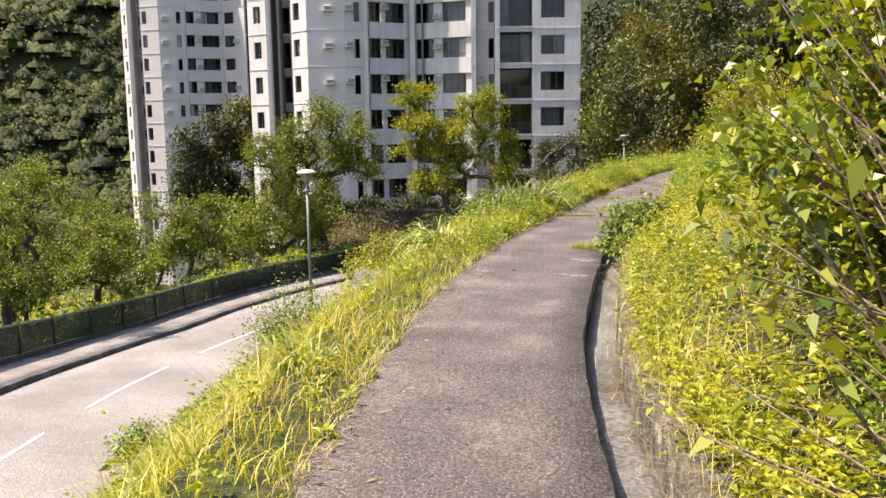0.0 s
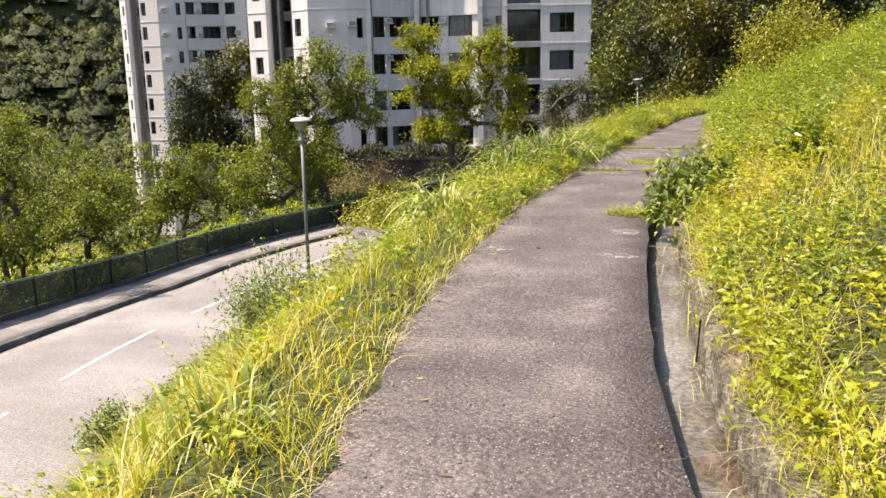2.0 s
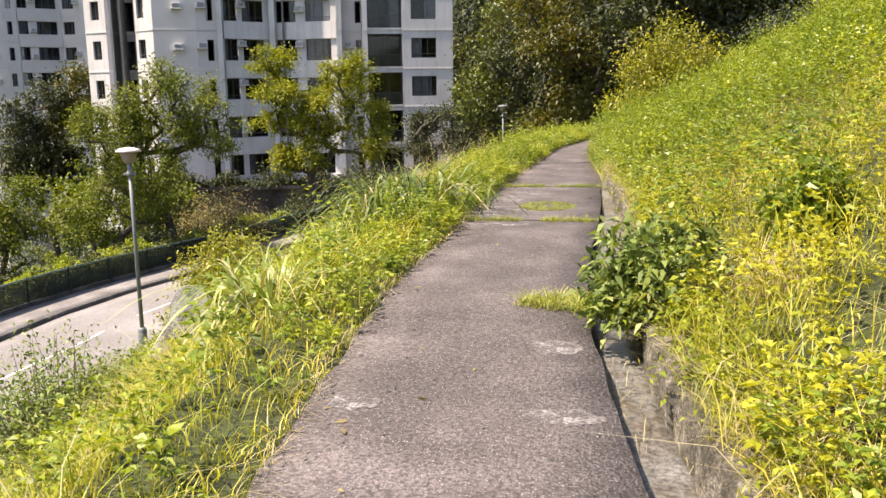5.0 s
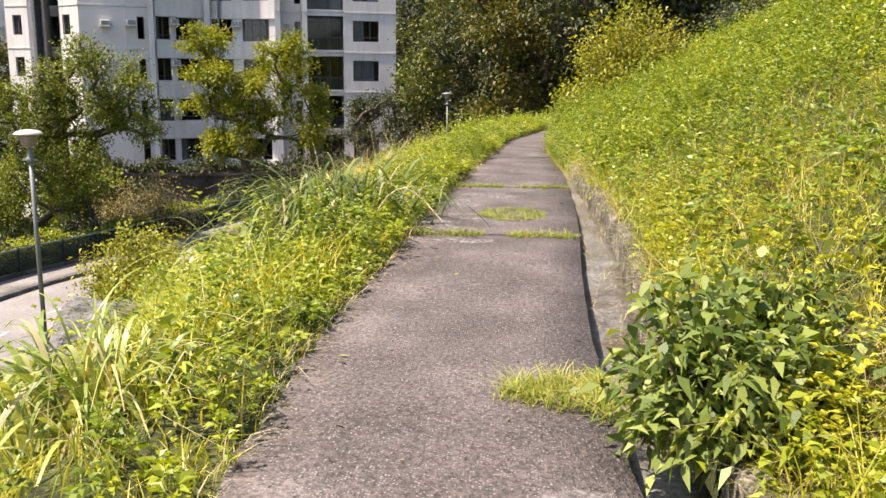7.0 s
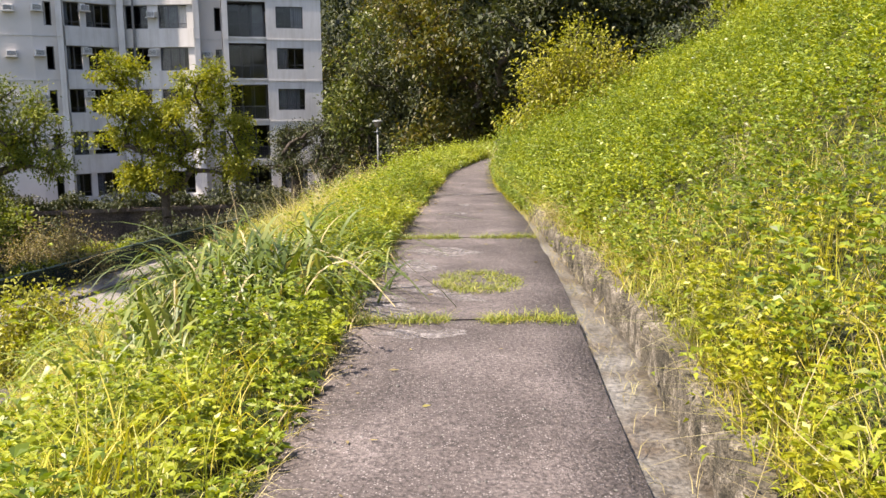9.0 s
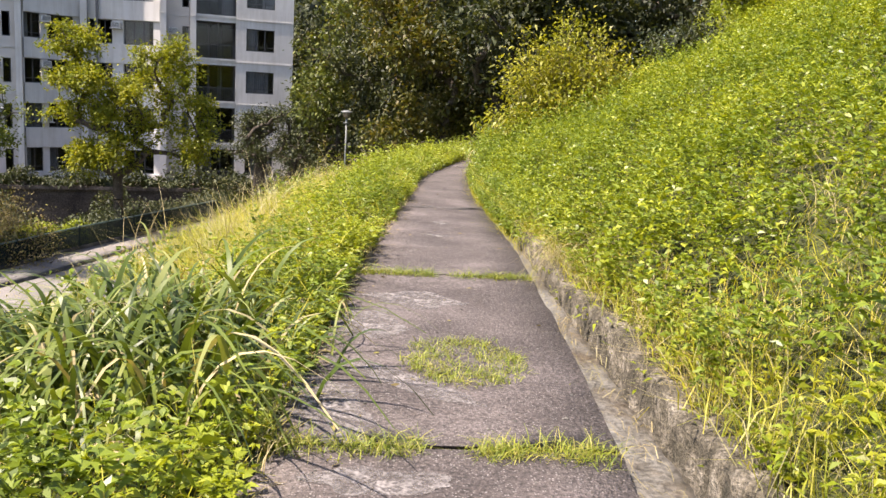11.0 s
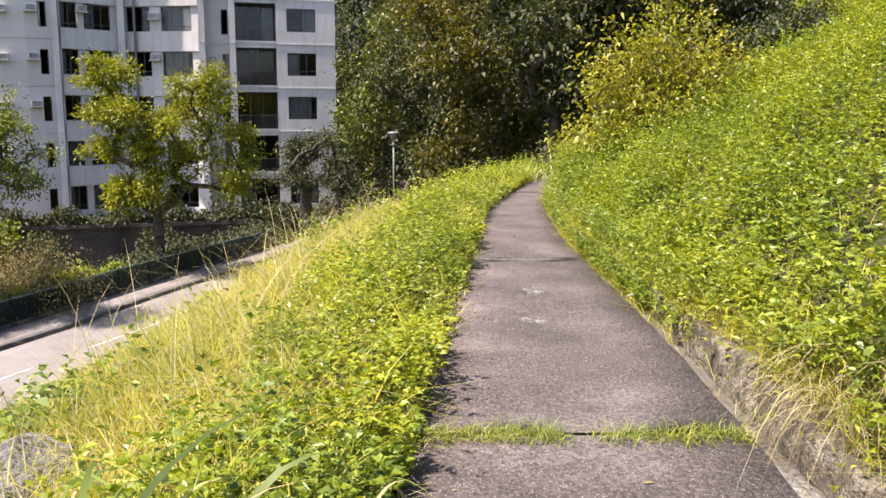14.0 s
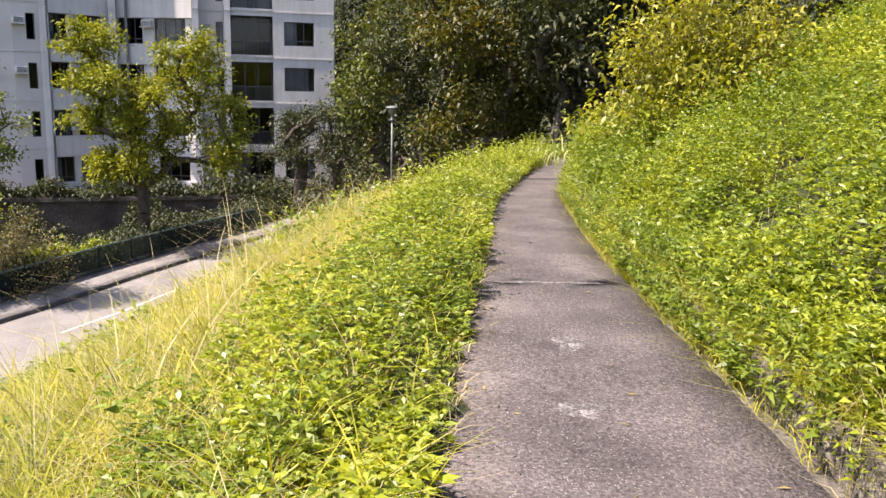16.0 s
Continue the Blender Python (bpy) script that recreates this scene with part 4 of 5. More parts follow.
    keep = keep & ((np.abs(y - 14.0) > 2.4) | (rng.uniform(0, 1, n) < 0.25))
    x, y = x[keep], y[keep]
    n = len(x)
    lv = weeds(x, y, rng.uniform(0.1, 0.34, n), rng.uniform(0.045, 0.085, n), 11, rng, 0.3, False)
    drop = rng.uniform(0, 1, len(lv)) ** 2
    lv[:, :, 0] -= 0.17 * drop[:, None]
    lv[:, :, 2] -= 0.2 * drop[:, None]
    stuff("weeds", lv.reshape(-1, 3), leaf_faces(len(lv), lv.shape[1]), M_WEED, "leafy weeds hanging over the drain wall", "weeds")
    # a swathe of dry grass that hangs over the wall
    n = 26
    y = rng.normal(16.2, 0.3, n)
    x = right_of(y) + wall_off(y) + rng.uniform(0.05, 0.35, n)
    bx, by = np.repeat(x, 9) + rng.normal(size=n * 9) * 0.05, np.repeat(y, 9) + rng.normal(size=n * 9) * 0.05
    k = len(bx)
    v, f = blades(np.stack([bx, by, root_z(bx, by)], 1), np.stack([rng.normal(size=k) * 0.5 - 0.8, rng.normal(size=k) * 0.6], 1), rng.uniform(0.25, 0.6, k), rng.uniform(0.003, 0.006, k), rng, 5, rng.uniform(0.3, 0.75, k), rng.uniform(0.6, 1.4, k))
    stuff("dry_grass", v, f, M_STRAW, "swathe of dry grass hanging over the drain wall", "dry grass")
    # dead stalks heaped beside the broad-leaved plant
    n = 420
    bx, by = rng.normal(-0.04, 0.1, n), rng.normal(8.75, 0.16, n)
    v, f = blades(np.stack([bx, by, root_z(bx, by)], 1), rng.normal(size=(n, 2)), rng.uniform(0.12, 0.32, n), rng.uniform(0.003, 0.008, n), rng, 4, rng.uniform(0.5, 1.0, n), rng.uniform(0.5, 1.0, n))
    stuff("dry_grass", v, f, M_STRAW, "heap of dead pale stalks beside the broad-leaved plant", "dry grass")
    # growth at the foot of the wall, thick past the second joint
    n = 4000
    y = 17.8 + 18.2 * rng.uniform(0, 1, n) ** 1.3
    x = right_of(y) + rng.uniform(0.01, 0.26, n)
    keep = rng.uniform(0, 1, n) < np.clip((y - 17.8) / 2.0, 0.1, 1) * (0.45 + 0.55 * patchy(x, y, 3.0, 2.0))
    x, y = x[keep], y[keep]
    m = len(x)
    lv = weeds(x, y, rng.uniform(0.12, 0.32, m), rng.uniform(0.04, 0.085, m), 12, rng, 0.32, False)
    stuff("weeds", lv.reshape(-1, 3), leaf_faces(len(lv), lv.shape[1]), M_WEED_DEEP, "leafy weeds growing at the foot of the drain wall", "weeds")
    v, f = tufts(x, y, rng.uniform(0.1, 0.3, m), 4, rng, 0.005, 2, 0.04, 0.9)
    stuff("grass", v, f, M_GRASS, "grass growing at the foot of the drain wall", "grass")
    n = 4200
    y = np.where(rng.uniform(0, 1, n) < 0.45, rng.uniform(0, 9, n), rng.uniform(9, 32, n))
    x = right_of(y) + wall_off(y) + rng.uniform(0.1, 0.3, n)
    keep = (np.abs(y - 14.2) > 2.2) | (rng.uniform(0, 1, n) < 0.4)
    x, y = x[keep], y[keep]
    v, f = tufts(x, y, np.interp(y, [8, 14], [0.45, 1.0]) * rng.uniform(0.1, 0.28, len(x)), 6, rng, 0.005, 2, 0.05, 1.0, 0.0)
    stuff("grass", v, f, M_GRASS, "grass hanging over the top of the drain wall", "grass")
    # taller broad-leaved plants here and there
    n = 2600
    y = rng.uniform(8, 34, n)
    x = right_of(y) + 0.6 + 6 * rng.uniform(0, 1, n) ** 1.3
    keep = patchy(x, y, 1.2, 7.0) > 0.66
    x, y = x[keep], y[keep]
    n = len(x)
    lv = weeds(x, y, rng.uniform(0.25, 0.5, n), rng.uniform(0.06, 0.105, n), 16, rng, 0.34)
    stuff("weeds", lv.reshape(-1, 3), leaf_faces(len(lv), lv.shape[1]), M_WEED_DEEP, "taller broad-leaved weeds standing out of the slope", "weeds")
    # upper slope, coarser
    n = 6500
    y = rng.uniform(-2, 44, n)
    x = right_of(y) + rng.uniform(6, 17, n)
    lv = weeds(x, y, rng.uniform(0.25, 0.55, n), rng.uniform(0.14, 0.24, n), 9, rng, 0.4, False)
    stuff("weeds", lv.reshape(-1, 3), leaf_faces(len(lv), lv.shape[1]), M_WEED, "leafy weeds on the upper slope", "weeds")
    v, f = tufts(x, y, rng.uniform(0.3, 0.6, n), 6, rng, 0.028, 1, 0.15)
    stuff("grass", v, f, M_GRASS, "tall yellow-green grass on the upper slope", "grass")
    n = 3500
    y = rng.uniform(30, 46, n)
    x = right_of(y) + 0.4 + rng.uniform(0, 7, n)
    lv = weeds(x, y, rng.uniform(0.25, 0.5, n), rng.uniform(0.1, 0.18, n), 10, rng, 0.4, False)
    stuff("weeds", lv.reshape(-1, 3), leaf_faces(len(lv), lv.shape[1]), M_WEED, "leafy weeds beside the bend of the footpath", "weeds")


build_right_slope()


def build_left_slope():
    rng = np.random.default_rng(23)
    # grass on the shoulder
    n = 12500
    y = rng.uniform(-1, 34, n)
    q = -0.04 + 3.6 * rng.uniform(0, 1, n) ** 1.3
    x = left_of(y) - q
    keep = (np.hypot((x + 2.85) / 0.85, (y - 13.9) / 1.35) > 1) & (rng.uniform(0, 1, n) < np.where(q < 1.5, np.interp(y, [7, 10, 15, 18], [1.0, 0.6, 0.6, 0.35]), 1.0))
    x, y, q = x[keep], y[keep], q[keep]
    n = len(x)
    v, f = tufts(x, y, rng.uniform(0.14, 0.36, n) * np.clip(0.45 + q, 0.4, 1.1) * np.interp(y, [6, 11], [0.72, 1.0]), 6, rng, 0.0068, 2, 0.07)
    stuff("grass", v, f, M_GRASS, "bright yellow-green grass along the footpath edge", "grass")
    # dry fringe that lies over the edge of the asphalt
    n = 1500
    y = rng.uniform(1, 24, n)
    x = left_of(y) - rng.uniform(-0.03, 0.1, n)
    base = np.stack([x, y, path_z(y) - 0.01], 1)
    v, f = blades(base, np.stack([rng.uniform(-0.2, 1.0, n), rng.normal(size=n) * 0.7], 1), rng.uniform(0.05, 0.16, n), rng.uniform(0.003, 0.007, n), rng, 3, rng.uniform(0.6, 1.5, n))
    stuff("dry_grass", v, f, M_STRAW, "dry grass fringe along the edge of the asphalt", "dry grass")
    # leafy weeds, thicker further along
    n = 14000
    y = rng.uniform(0, 36, n)
    q = 0.02 + np.interp(y, [0, 8, 13, 18, 36], [3.2, 3.0, 1.7, 1.2, 1.3]) * rng.uniform(0, 1, n) ** 1.25
    x = left_of(y) - q
    keep = rng.uniform(0, 1, n) < np.interp(y, [6.5, 9.5, 12], [0.08, 0.6, 1.0]) * (0.35 + 0.65 * patchy(x, y, 1.1, 2.2)) * (np.hypot((x + 2.85) / 0.9, (y - 13.9) / 1.4) > 1) * (np.hypot(x + 2.75, y - 9.4) > 0.4)
    x, y, q = x[keep], y[keep], q[keep]
    m = len(x)
    tall = rng.uniform(0.14, 0.5, m) * np.clip(0.5 + q, 0.45, 1.1) * (0.6 + 0.7 * patchy(x, y, 1.9, 1.0))
    ll = rng.uniform(0.05, 0.105, m)
    near = (q < 1.6) & (y < 24)
    lv = weeds(x[~near], y[~near], tall[~near], ll[~near], 12, rng, 0.34, False)
    stuff("weeds", lv.reshape(-1, 3), leaf_faces(len(lv), lv.shape[1]), M_WEED, "leafy weeds between the footpath and the bank", "weeds")
    shady = patchy(x, y, 1.7, 0.6) + rng.normal(size=m) * 0.25 > 0.5
    for pick, mat, note in ((near & ~shady, M_WEED, "bright leafy weeds along the footpath edge"), (near & shady, M_WEED_DEEP, "deeper green leafy weeds along the footpath edge")):
        lv = weeds(x[pick], y[pick], tall[pick] * (0.5 + 1.0 * mound(x[pick], y[pick])), ll[pick] * 0.8, 14, rng, 0.38)
        stuff("weeds", lv.reshape(-1, 3), leaf_faces(len(lv), lv.shape[1]), mat, note, "weeds")
    n = 1700
    y = rng.uniform(9, 34, n)
    x = left_of(y) - 0.1 - 1.9 * rng.uniform(0, 1, n)
    keep = np.hypot((x + 2.85) / 0.85, (y - 13.9) / 1.35) > 1
    x, y = x[keep], y[keep]
    v, f = tufts(x, y, rng.uniform(0.2, 0.44, len(x)), 6, rng, 0.008, 3, 0.05, 0.8)
    stuff("grass", v, f, M_GRASS, "taller grass blades among the weeds", "grass")
    # fine wispy grass beyond the weeds
    n = 5200
    y = rng.uniform(9, 32, n)
    x = left_of(y) - 0.9 - 3.2 * rng.uniform(0, 1, n)
    keep = np.hypot((x + 2.85) / 0.85, (y - 13.9) / 1.35) > 1
    x, y = x[keep], y[keep]
    v, f = tufts(x, y, rng.uniform(0.2, 0.42, len(x)), 6, rng, 0.0065, 2, 0.09, 0.9)
    stuff("grass", v, f, M_GRASS, "fine wispy yellow-green grass on the shoulder of the bank", "grass")
    # long slope down to the road
    n = 15000
    y = rng.uniform(-4, 46, n)
    a, b = left_of(y) - 2.2, kerb_of(y) + ROAD_WIDE + 0.1
    x = b + (a - b) * rng.uniform(0, 1, n)
    far = (x < left_of(y) - 6) | (y > 16)
    v, f = tufts(x[~far], y[~far], rng.uniform(0.2, 0.45, int((~far).sum())), 6, rng, 0.01, 2, 0.12)
    stuff("grass", v, f, M_GRASS, "fine yellow-green grass on the bank below the footpath", "grass")
    x, y = x[far], y[far]
    v, f = tufts(x, y, rng.uniform(0.22, 0.55, len(x)), 4, rng, 0.024, 1, 0.1)
    stuff("grass", v, f, M_GRASS, "rank grass on the bank above the road", "grass")
    n = 9000
    y = rng.uniform(-4, 46, n)
    a, b = left_of(y) - 2.2, kerb_of(y) + ROAD_WIDE + 0.2
    x = b + (a - b) * rng.uniform(0, 1, n)
    keep = patchy(x, y, 0.8, 4.0) > np.where((x > left_of(y) - 6) & (y < 15), 0.75, 0.4)
    x, y = x[keep], y[keep]
    m = len(x)
    near = np.where((x > left_of(y) - 6) & (y < 16), 0.5, 1.0)
    lv = weeds(x, y, rng.uniform(0.2, 0.6, m) * near, rng.uniform(0.09, 0.17, m) * near, 12, rng, 0.4, False)
    stuff("weeds", lv.reshape(-1, 3), leaf_faces(len(lv), lv.shape[1]), M_WEED_DEEP, "green leafy weeds on the bank above the road", "weeds")
    n = 3600
    y = np.concatenate([rng.uniform(0, 34, n // 3), rng.uniform(16, 34, n - n // 3)])
    x = left_of(y) - 0.3 - 4.5 * rng.uniform(0, 1, n)
    v, f = tufts(x, y, rng.uniform(0.25, 0.55, n), 6, rng, 0.0045, 2, 0.06, 1.2)
    stuff("dry_grass", v, f, M_STRAW, "dry straw-coloured grass on the bank", "dry grass")


build_left_slope()


def build_joint_grass():
    rng = np.random.default_rng(31)

    def mat_of(x, y, tall, per, spread):
        return tufts(np.minimum(x, right_of(y) - 0.02), y, tall, per, rng, 0.005, 2, spread, 1.1, 0.12)

    for y0 in (13.02, 16.47):
        n = 190
        x = left_of(y0) + (right_of(y0) - left_of(y0)) * rng.uniform(-0.02, 1.02, n)
        keep = patchy(x, 0 * x + y0, 6.0, y0) > 0.25
        x = x[keep]
        y = y0 + rng.normal(size=len(x)) * 0.035
        v, f = mat_of(x, y, rng.uniform(0.03, 0.1, len(x)), 9, 0.03)
        stuff("joint_grass", v, f, M_TURF, "short grass growing in a footpath joint", "grass")
    for cx, cy, rx, ry, n, tall in ((-1.08, 14.22, 0.3, 0.42, 300, 0.05), (-0.98, 9.45, 0.22, 0.16, 120, 0.1), (-0.75, 9.4, 0.1, 0.2, 40, 0.1)):
        ang, rad = rng.uniform(0, 6.28, n), rng.uniform(0, 1, n) ** 0.36
        v, f = mat_of(cx + np.cos(ang) * rad * rx, cy + np.sin(ang) * rad * ry, tall * rng.uniform(0.5, 1.2, n), 9, 0.03)
        stuff("grass_patch", v, f, M_TURF, "small patch of grass growing through the asphalt", "grass")
    # straw, clods and litter in the drain
    n = 520
    y = np.concatenate([rng.uniform(3, 18, n // 2), rng.normal(12.4, 1.6, n // 4), rng.normal(15.5, 1.2, n - n // 2 - n // 4)])
    x = right_of(y) + rng.uniform(0.02, 0.95, n) * (wall_off(y) + 0.12)
    base = np.stack([x, y, path_z(y) - np.interp(y, [0, 10, 14, 17], [0.12, 0.12, 0.05, 0.02])], 1)
    v, f = blades(base, np.stack([rng.normal(size=n) * 0.4, rng.normal(size=n)], 1), rng.uniform(0.04, 0.12, n), rng.uniform(0.002, 0.006, n), rng, 2, rng.uniform(1.6, 2.4, n))
    stuff("litter", v, f, M_STRAW, "dry straw and leaf litter caught in the drain", "leaf litter")
    # dead stems over the drain and the path edge
    n = 1500
    y = np.where(rng.uniform(0, 1, n) < 0.5, rng.uniform(1, 9, n), rng.uniform(2, 24, n))
    x = right_of(y) + wall_off(y) + rng.uniform(0.05, 0.3, n)
    v, f = tufts(x, y, rng.uniform(0.06, 0.3, n) * np.interp(y, [8, 12], [0.6, 1.0]), 4, rng, 0.0025, 3, 0.05, 1.1, 0.0)
    stuff("dry_grass", v, f, M_STRAW, "dry stems hanging over the drain wall", "dry grass")


build_joint_grass()


def build_stalks():
    rng = np.random.default_rng(37)
    n = 2300
    y = rng.uniform(15.5, 31, n)
    x = left_of(y) - rng.uniform(1.1, 4.6, n)
    keep = np.hypot(x + 2.62, y - 14.05) > 1.3
    x, y = x[keep], y[keep]
    v, f = tufts(x, y, rng.uniform(0.32, 0.6, len(x)), 6, rng, 0.007, 3, 0.08, 0.9)
    stuff("grass", v, f, M_GRASS, "tall golden grass along the lip of the bank", "grass")
    v, f = tufts(x[::2], y[::2], rng.uniform(0.3, 0.55, len(x[::2])), 6, rng, 0.005, 3, 0.08, 1.1)
    stuff("dry_grass", v, f, M_STRAW, "dry golden grass along the lip of the bank", "dry grass")
    n = 300
    y = rng.uniform(17, 31, n)
    x = left_of(y) - rng.uniform(1.4, 4.2, n)
    v, f = tufts(x, y, rng.uniform(0.65, 1.1, n), 3, rng, 0.006, 5, 0.12, 0.9)
    stuff("dry_stalks", v, f, M_STRAW, "tall dry grass stalks along the lip of the bank", "dry grass")
    # grit and crumbs on the asphalt, most along its edges
    n = 1300
    y = rng.uniform(2, 24, n)
    t = np.where(rng.uniform(0, 1, n) < 0.6, rng.beta(0.5, 3, n), rng.uniform(0, 1, n))
    x = left_of(y) + (right_of(y) - left_of(y)) * t
    r = rng.uniform(0.002, 0.007, n)
    cube = np.array([[a, b, c] for c in (-0.4, 0.8) for b in (-1, 1) for a in (-1, 1)], float)
    pts = np.stack([x, y, path_z(y)], 1)[:, None, :] + cube[None] * r[:, None, None] * rng.uniform(0.5, 1.2, (n, 8, 3))
    one = np.array([(0, 2, 3, 1), (4, 5, 7, 6), (0, 1, 5, 4), (2, 6, 7, 3), (0, 4, 6, 2), (1, 3, 7, 5)])
    stuff("grit", pts.reshape(-1, 3), (np.arange(n)[:, None, None] * 8 + one[None]).reshape(-1, 4), M_ROCK, "loose grit and stone crumbs on the asphalt", "grit")
    n = 220
    y = rng.uniform(2, 24, n)
    x = left_of(y) + (right_of(y) - left_of(y)) * np.where(rng.uniform(0, 1, n) < 0.7, rng.beta(0.6, 4, n), rng.uniform(0, 1, n))
    ln = rng.uniform(0.02, 0.06, n)
    lv = leaves(np.stack([x, y, path_z(y) + 0.006], 1), np.stack([rng.normal(size=n), rng.normal(size=n), np.full(n, 0.08)], 1), ln, ln * 0.3, rng, 0.1, 0.02)
    stuff("leaf_litter", lv.reshape(-1, 3), leaf_faces(n), M_DRY_SHRUB, "dry fallen leaves scattered on the footpath", "leaf litter")


build_stalks()


def reed_clump(x, y, tall, n, seed, spread=0.16, label="clump of arching reed grass with pale blades", mat=None):
    rng = np.random.default_rng(seed)
    thing = tagged(new("reed_clump"), label, "reed grass", "reed clumps beside the footpath")
    thing.location = (x, y, float(ground_z(x, y)) - 0.03)
    for nm, count, mat, note in (("blade_tuft", n, mat or M_REED_LIGHT, ""), ("dead_tuft", n // 14, M_STRAW, "dry straw-coloured blades")):
        base = np.stack([rng.normal(size=count) * spread, rng.normal(size=count) * spread * 1.3, np.zeros(count)], 1)
        v, f = blades(base, base[:, :2] * 0.7 + rng.normal(size=(count, 2)) * spread, tall * rng.uniform(0.35, 1.2, count), rng.uniform(0.45, 1.35, count) * (0.01 + 0.02 * tall), rng, 9, rng.uniform(0.12, 0.7, count), rng.uniform(0.5, 1.35, count))
        ob = new(nm, quads_mesh(nm, v, f, mat))
        ob.parent = thing
        tagged(ob, note, kind="stuff")


reed_clump(-2.72, 9.3, 0.8, 260, 1, 0.14)
reed_clump(-2.62, 13.7, 1.2, 600, 2, 0.28, "large dark green clump of arching reed grass", M_REED)
reed_clump(-2.66, 14.5, 1.16, 460, 3, 0.26, "large dark green clump of arching reed grass", M_REED)
reed_clump(-2.15, 15.2, 0.6, 110, 4, 0.16)
reed_clump(-3.2, 13.3, 1.12, 300, 11, 0.26)
reed_clump(-2.02, 15.9, 0.42, 60, 5, 0.08)
reed_clump(-2.1, 4.3, 0.42, 80, 6, 0.09)
reed_clump(1.5, 35.5, 1.2, 240, 9, 0.3)
reed_clump(0.3, 33.0, 0.9, 200, 10, 0.3)


def leafy_bush(name, label, x, y, z0, rx, rz, n, leaf, mat, seed, twigs=60, slim=0.45, bare=0.0):
    """A shrub of twigs with leaves along and at the end of each."""
    rng = np.random.default_rng(seed)
    thing = tagged(new(name), label, "bush")
    thing.location = (x, y, z0)
    d = unit(rng.normal(size=(twigs, 3)) + np.array([0, 0, 0.7]))
    d[:, 2] = np.abs(d[:, 2])
    r = rng.uniform(0.5, 1.08, twigs)
    tip = d * r[:, None] * np.array([rx, rx, rz])
    mid = tip * 0.5 + rng.normal(size=(twigs, 3)) * rx * 0.08
    root = rng.normal(size=(twigs, 3)) * np.array([rx * 0.12, rx * 0.12, 0]) * 0.6
    segs = [(root[i], mid[i], 0.008 + 0.006 * rx, 0.005) for i in range(twigs)] + [(mid[i], tip[i], 0.005, 0.002) for i in range(twigs)]
    v, f = tubes(segs, 5)
    st = new("branchwork", quads_mesh("branchwork", v, f, M_TWIG, True))
    st.parent = thing
    k = rng.integers(0, twigs, n)
    t = 1 - 0.62 * rng.uniform(0, 1, n) ** 1.4
    pos = np.where(t[:, None] > 0.5, mid[k] + (tip[k] - mid[k]) * (t[:, None] * 2 - 1), mid[k] * t[:, None] * 2)
    pos = pos + rng.normal(size=(n, 3)) * rx * 0.09
    way = unit(tip[k]) * 0.6 + rng.normal(size=(n, 3)) * 0.7
    if bare:
        keep = rng.uniform(0, 1, n) < np.clip((pos[:, 2] / rz - bare) * 5 + 0.5, 0.04, 1)
        pos, way = pos[keep], way[keep]
        n = len(pos)
    ln = leaf * rng.uniform(0.6, 1.3, n)
    lv = lance_leaves(pos, way, ln, ln * slim, rng) if leaf > 0.08 and rx < 0.6 else leaves(pos, way, ln, ln * slim, rng)
    cr = new("foliage", quads_mesh("foliage", lv.reshape(-1, 3), leaf_faces(n, lv.shape[1]), mat))
    cr.parent = thing
    return thing


leafy_bush("bush", "dark green broad-leaved plant growing over the drain wall", -0.42, 9.0, float(ground_z(-0.3, 9.0)) - 0.05, 0.46, 0.5, 6800, 0.07, M_PLANT, 41, 190, 0.42)
leafy_bush("bush", "loose green leafy plant standing in the slope grass", 0.42, 9.35, float(ground_z(0.42, 9.35)) - 0.05, 0.36, 0.42, 3000, 0.07, M_WEED_DEEP, 66, 90, 0.4)
leafy_bush("bush", "round olive and yellow-green bush on the slope above the footpath", 1.95, 26.6, float(ground_z(1.95, 26.6)) - 0.1, 1.65, 2.35, 17000, 0.1, M_OLIVE, 42, 300)
leafy_bush("bush", "tall broad-leaved bush with bare lower twigs overhanging the drain", 1.14, 3.7, float(ground_z(1.14, 3.7)) - 0.1, 1.1, 2.1, 23000, 0.064, M_BUSH, 43, 560, 0.58, 0.12)
leafy_bush("bush", "low twiggy shrub with small leaves on the bank", -5.9, 12.0, float(ground_z(-5.9, 12.0)) - 0.1, 1.1, 1.45, 11000, 0.06, M_PLANT, 44, 260)
leafy_bush("bush", "leafy yellow-green shrub on the bank above the road", -8.2, 22.5, float(ground_z(-8.2, 22.5)) - 0.1, 1.5, 2.0, 26000, 0.1, M_OLIVE, 45, 320)
leafy_bush("bush", "leafy shrub on the bank above the road", -6.3, 19.4, float(ground_z(-6.3, 19.4)) - 0.1, 1.0, 1.1, 5500, 0.08, M_WEED, 46, 110)
# extra bush: its crown sits above the view and shades the near slope
leafy_bush("bush", "added broad-leaved bush with a high crown to shade the slope", 1.05, 2.3, float(ground_z(1.05, 2.3)) - 0.1, 1.05, 2.3, 20000, 0.068, M_BUSH, 63, 300, 0.58, 0.66)
# two dark-leaved bushes stand in for a shadow lying on the slope grass
leafy_bush("bush", "dark low bush added as a patch of shadow on the upper slope", 6.6, 32.2, float(ground_z(6.6, 32.2)) - 0.1, 1.7, 1.0, 9000, 0.13, M_TREE_DARK, 64, 150)
leafy_bush("bush", "dark low bush added as a patch of shadow on the upper slope", 8.6, 33.4, float(ground_z(8.6, 33.4)) - 0.1, 1.8, 1.2, 9000, 0.13, M_TREE_DARK, 65, 150)
leafy_bush("bush", "small dark green bush at the edge of the road", -9.2, 12.4, float(ground_z(-9.2, 12.4)) - 0.1, 0.75, 0.85, 4200, 0.08, M_PLANT, 49, 90)
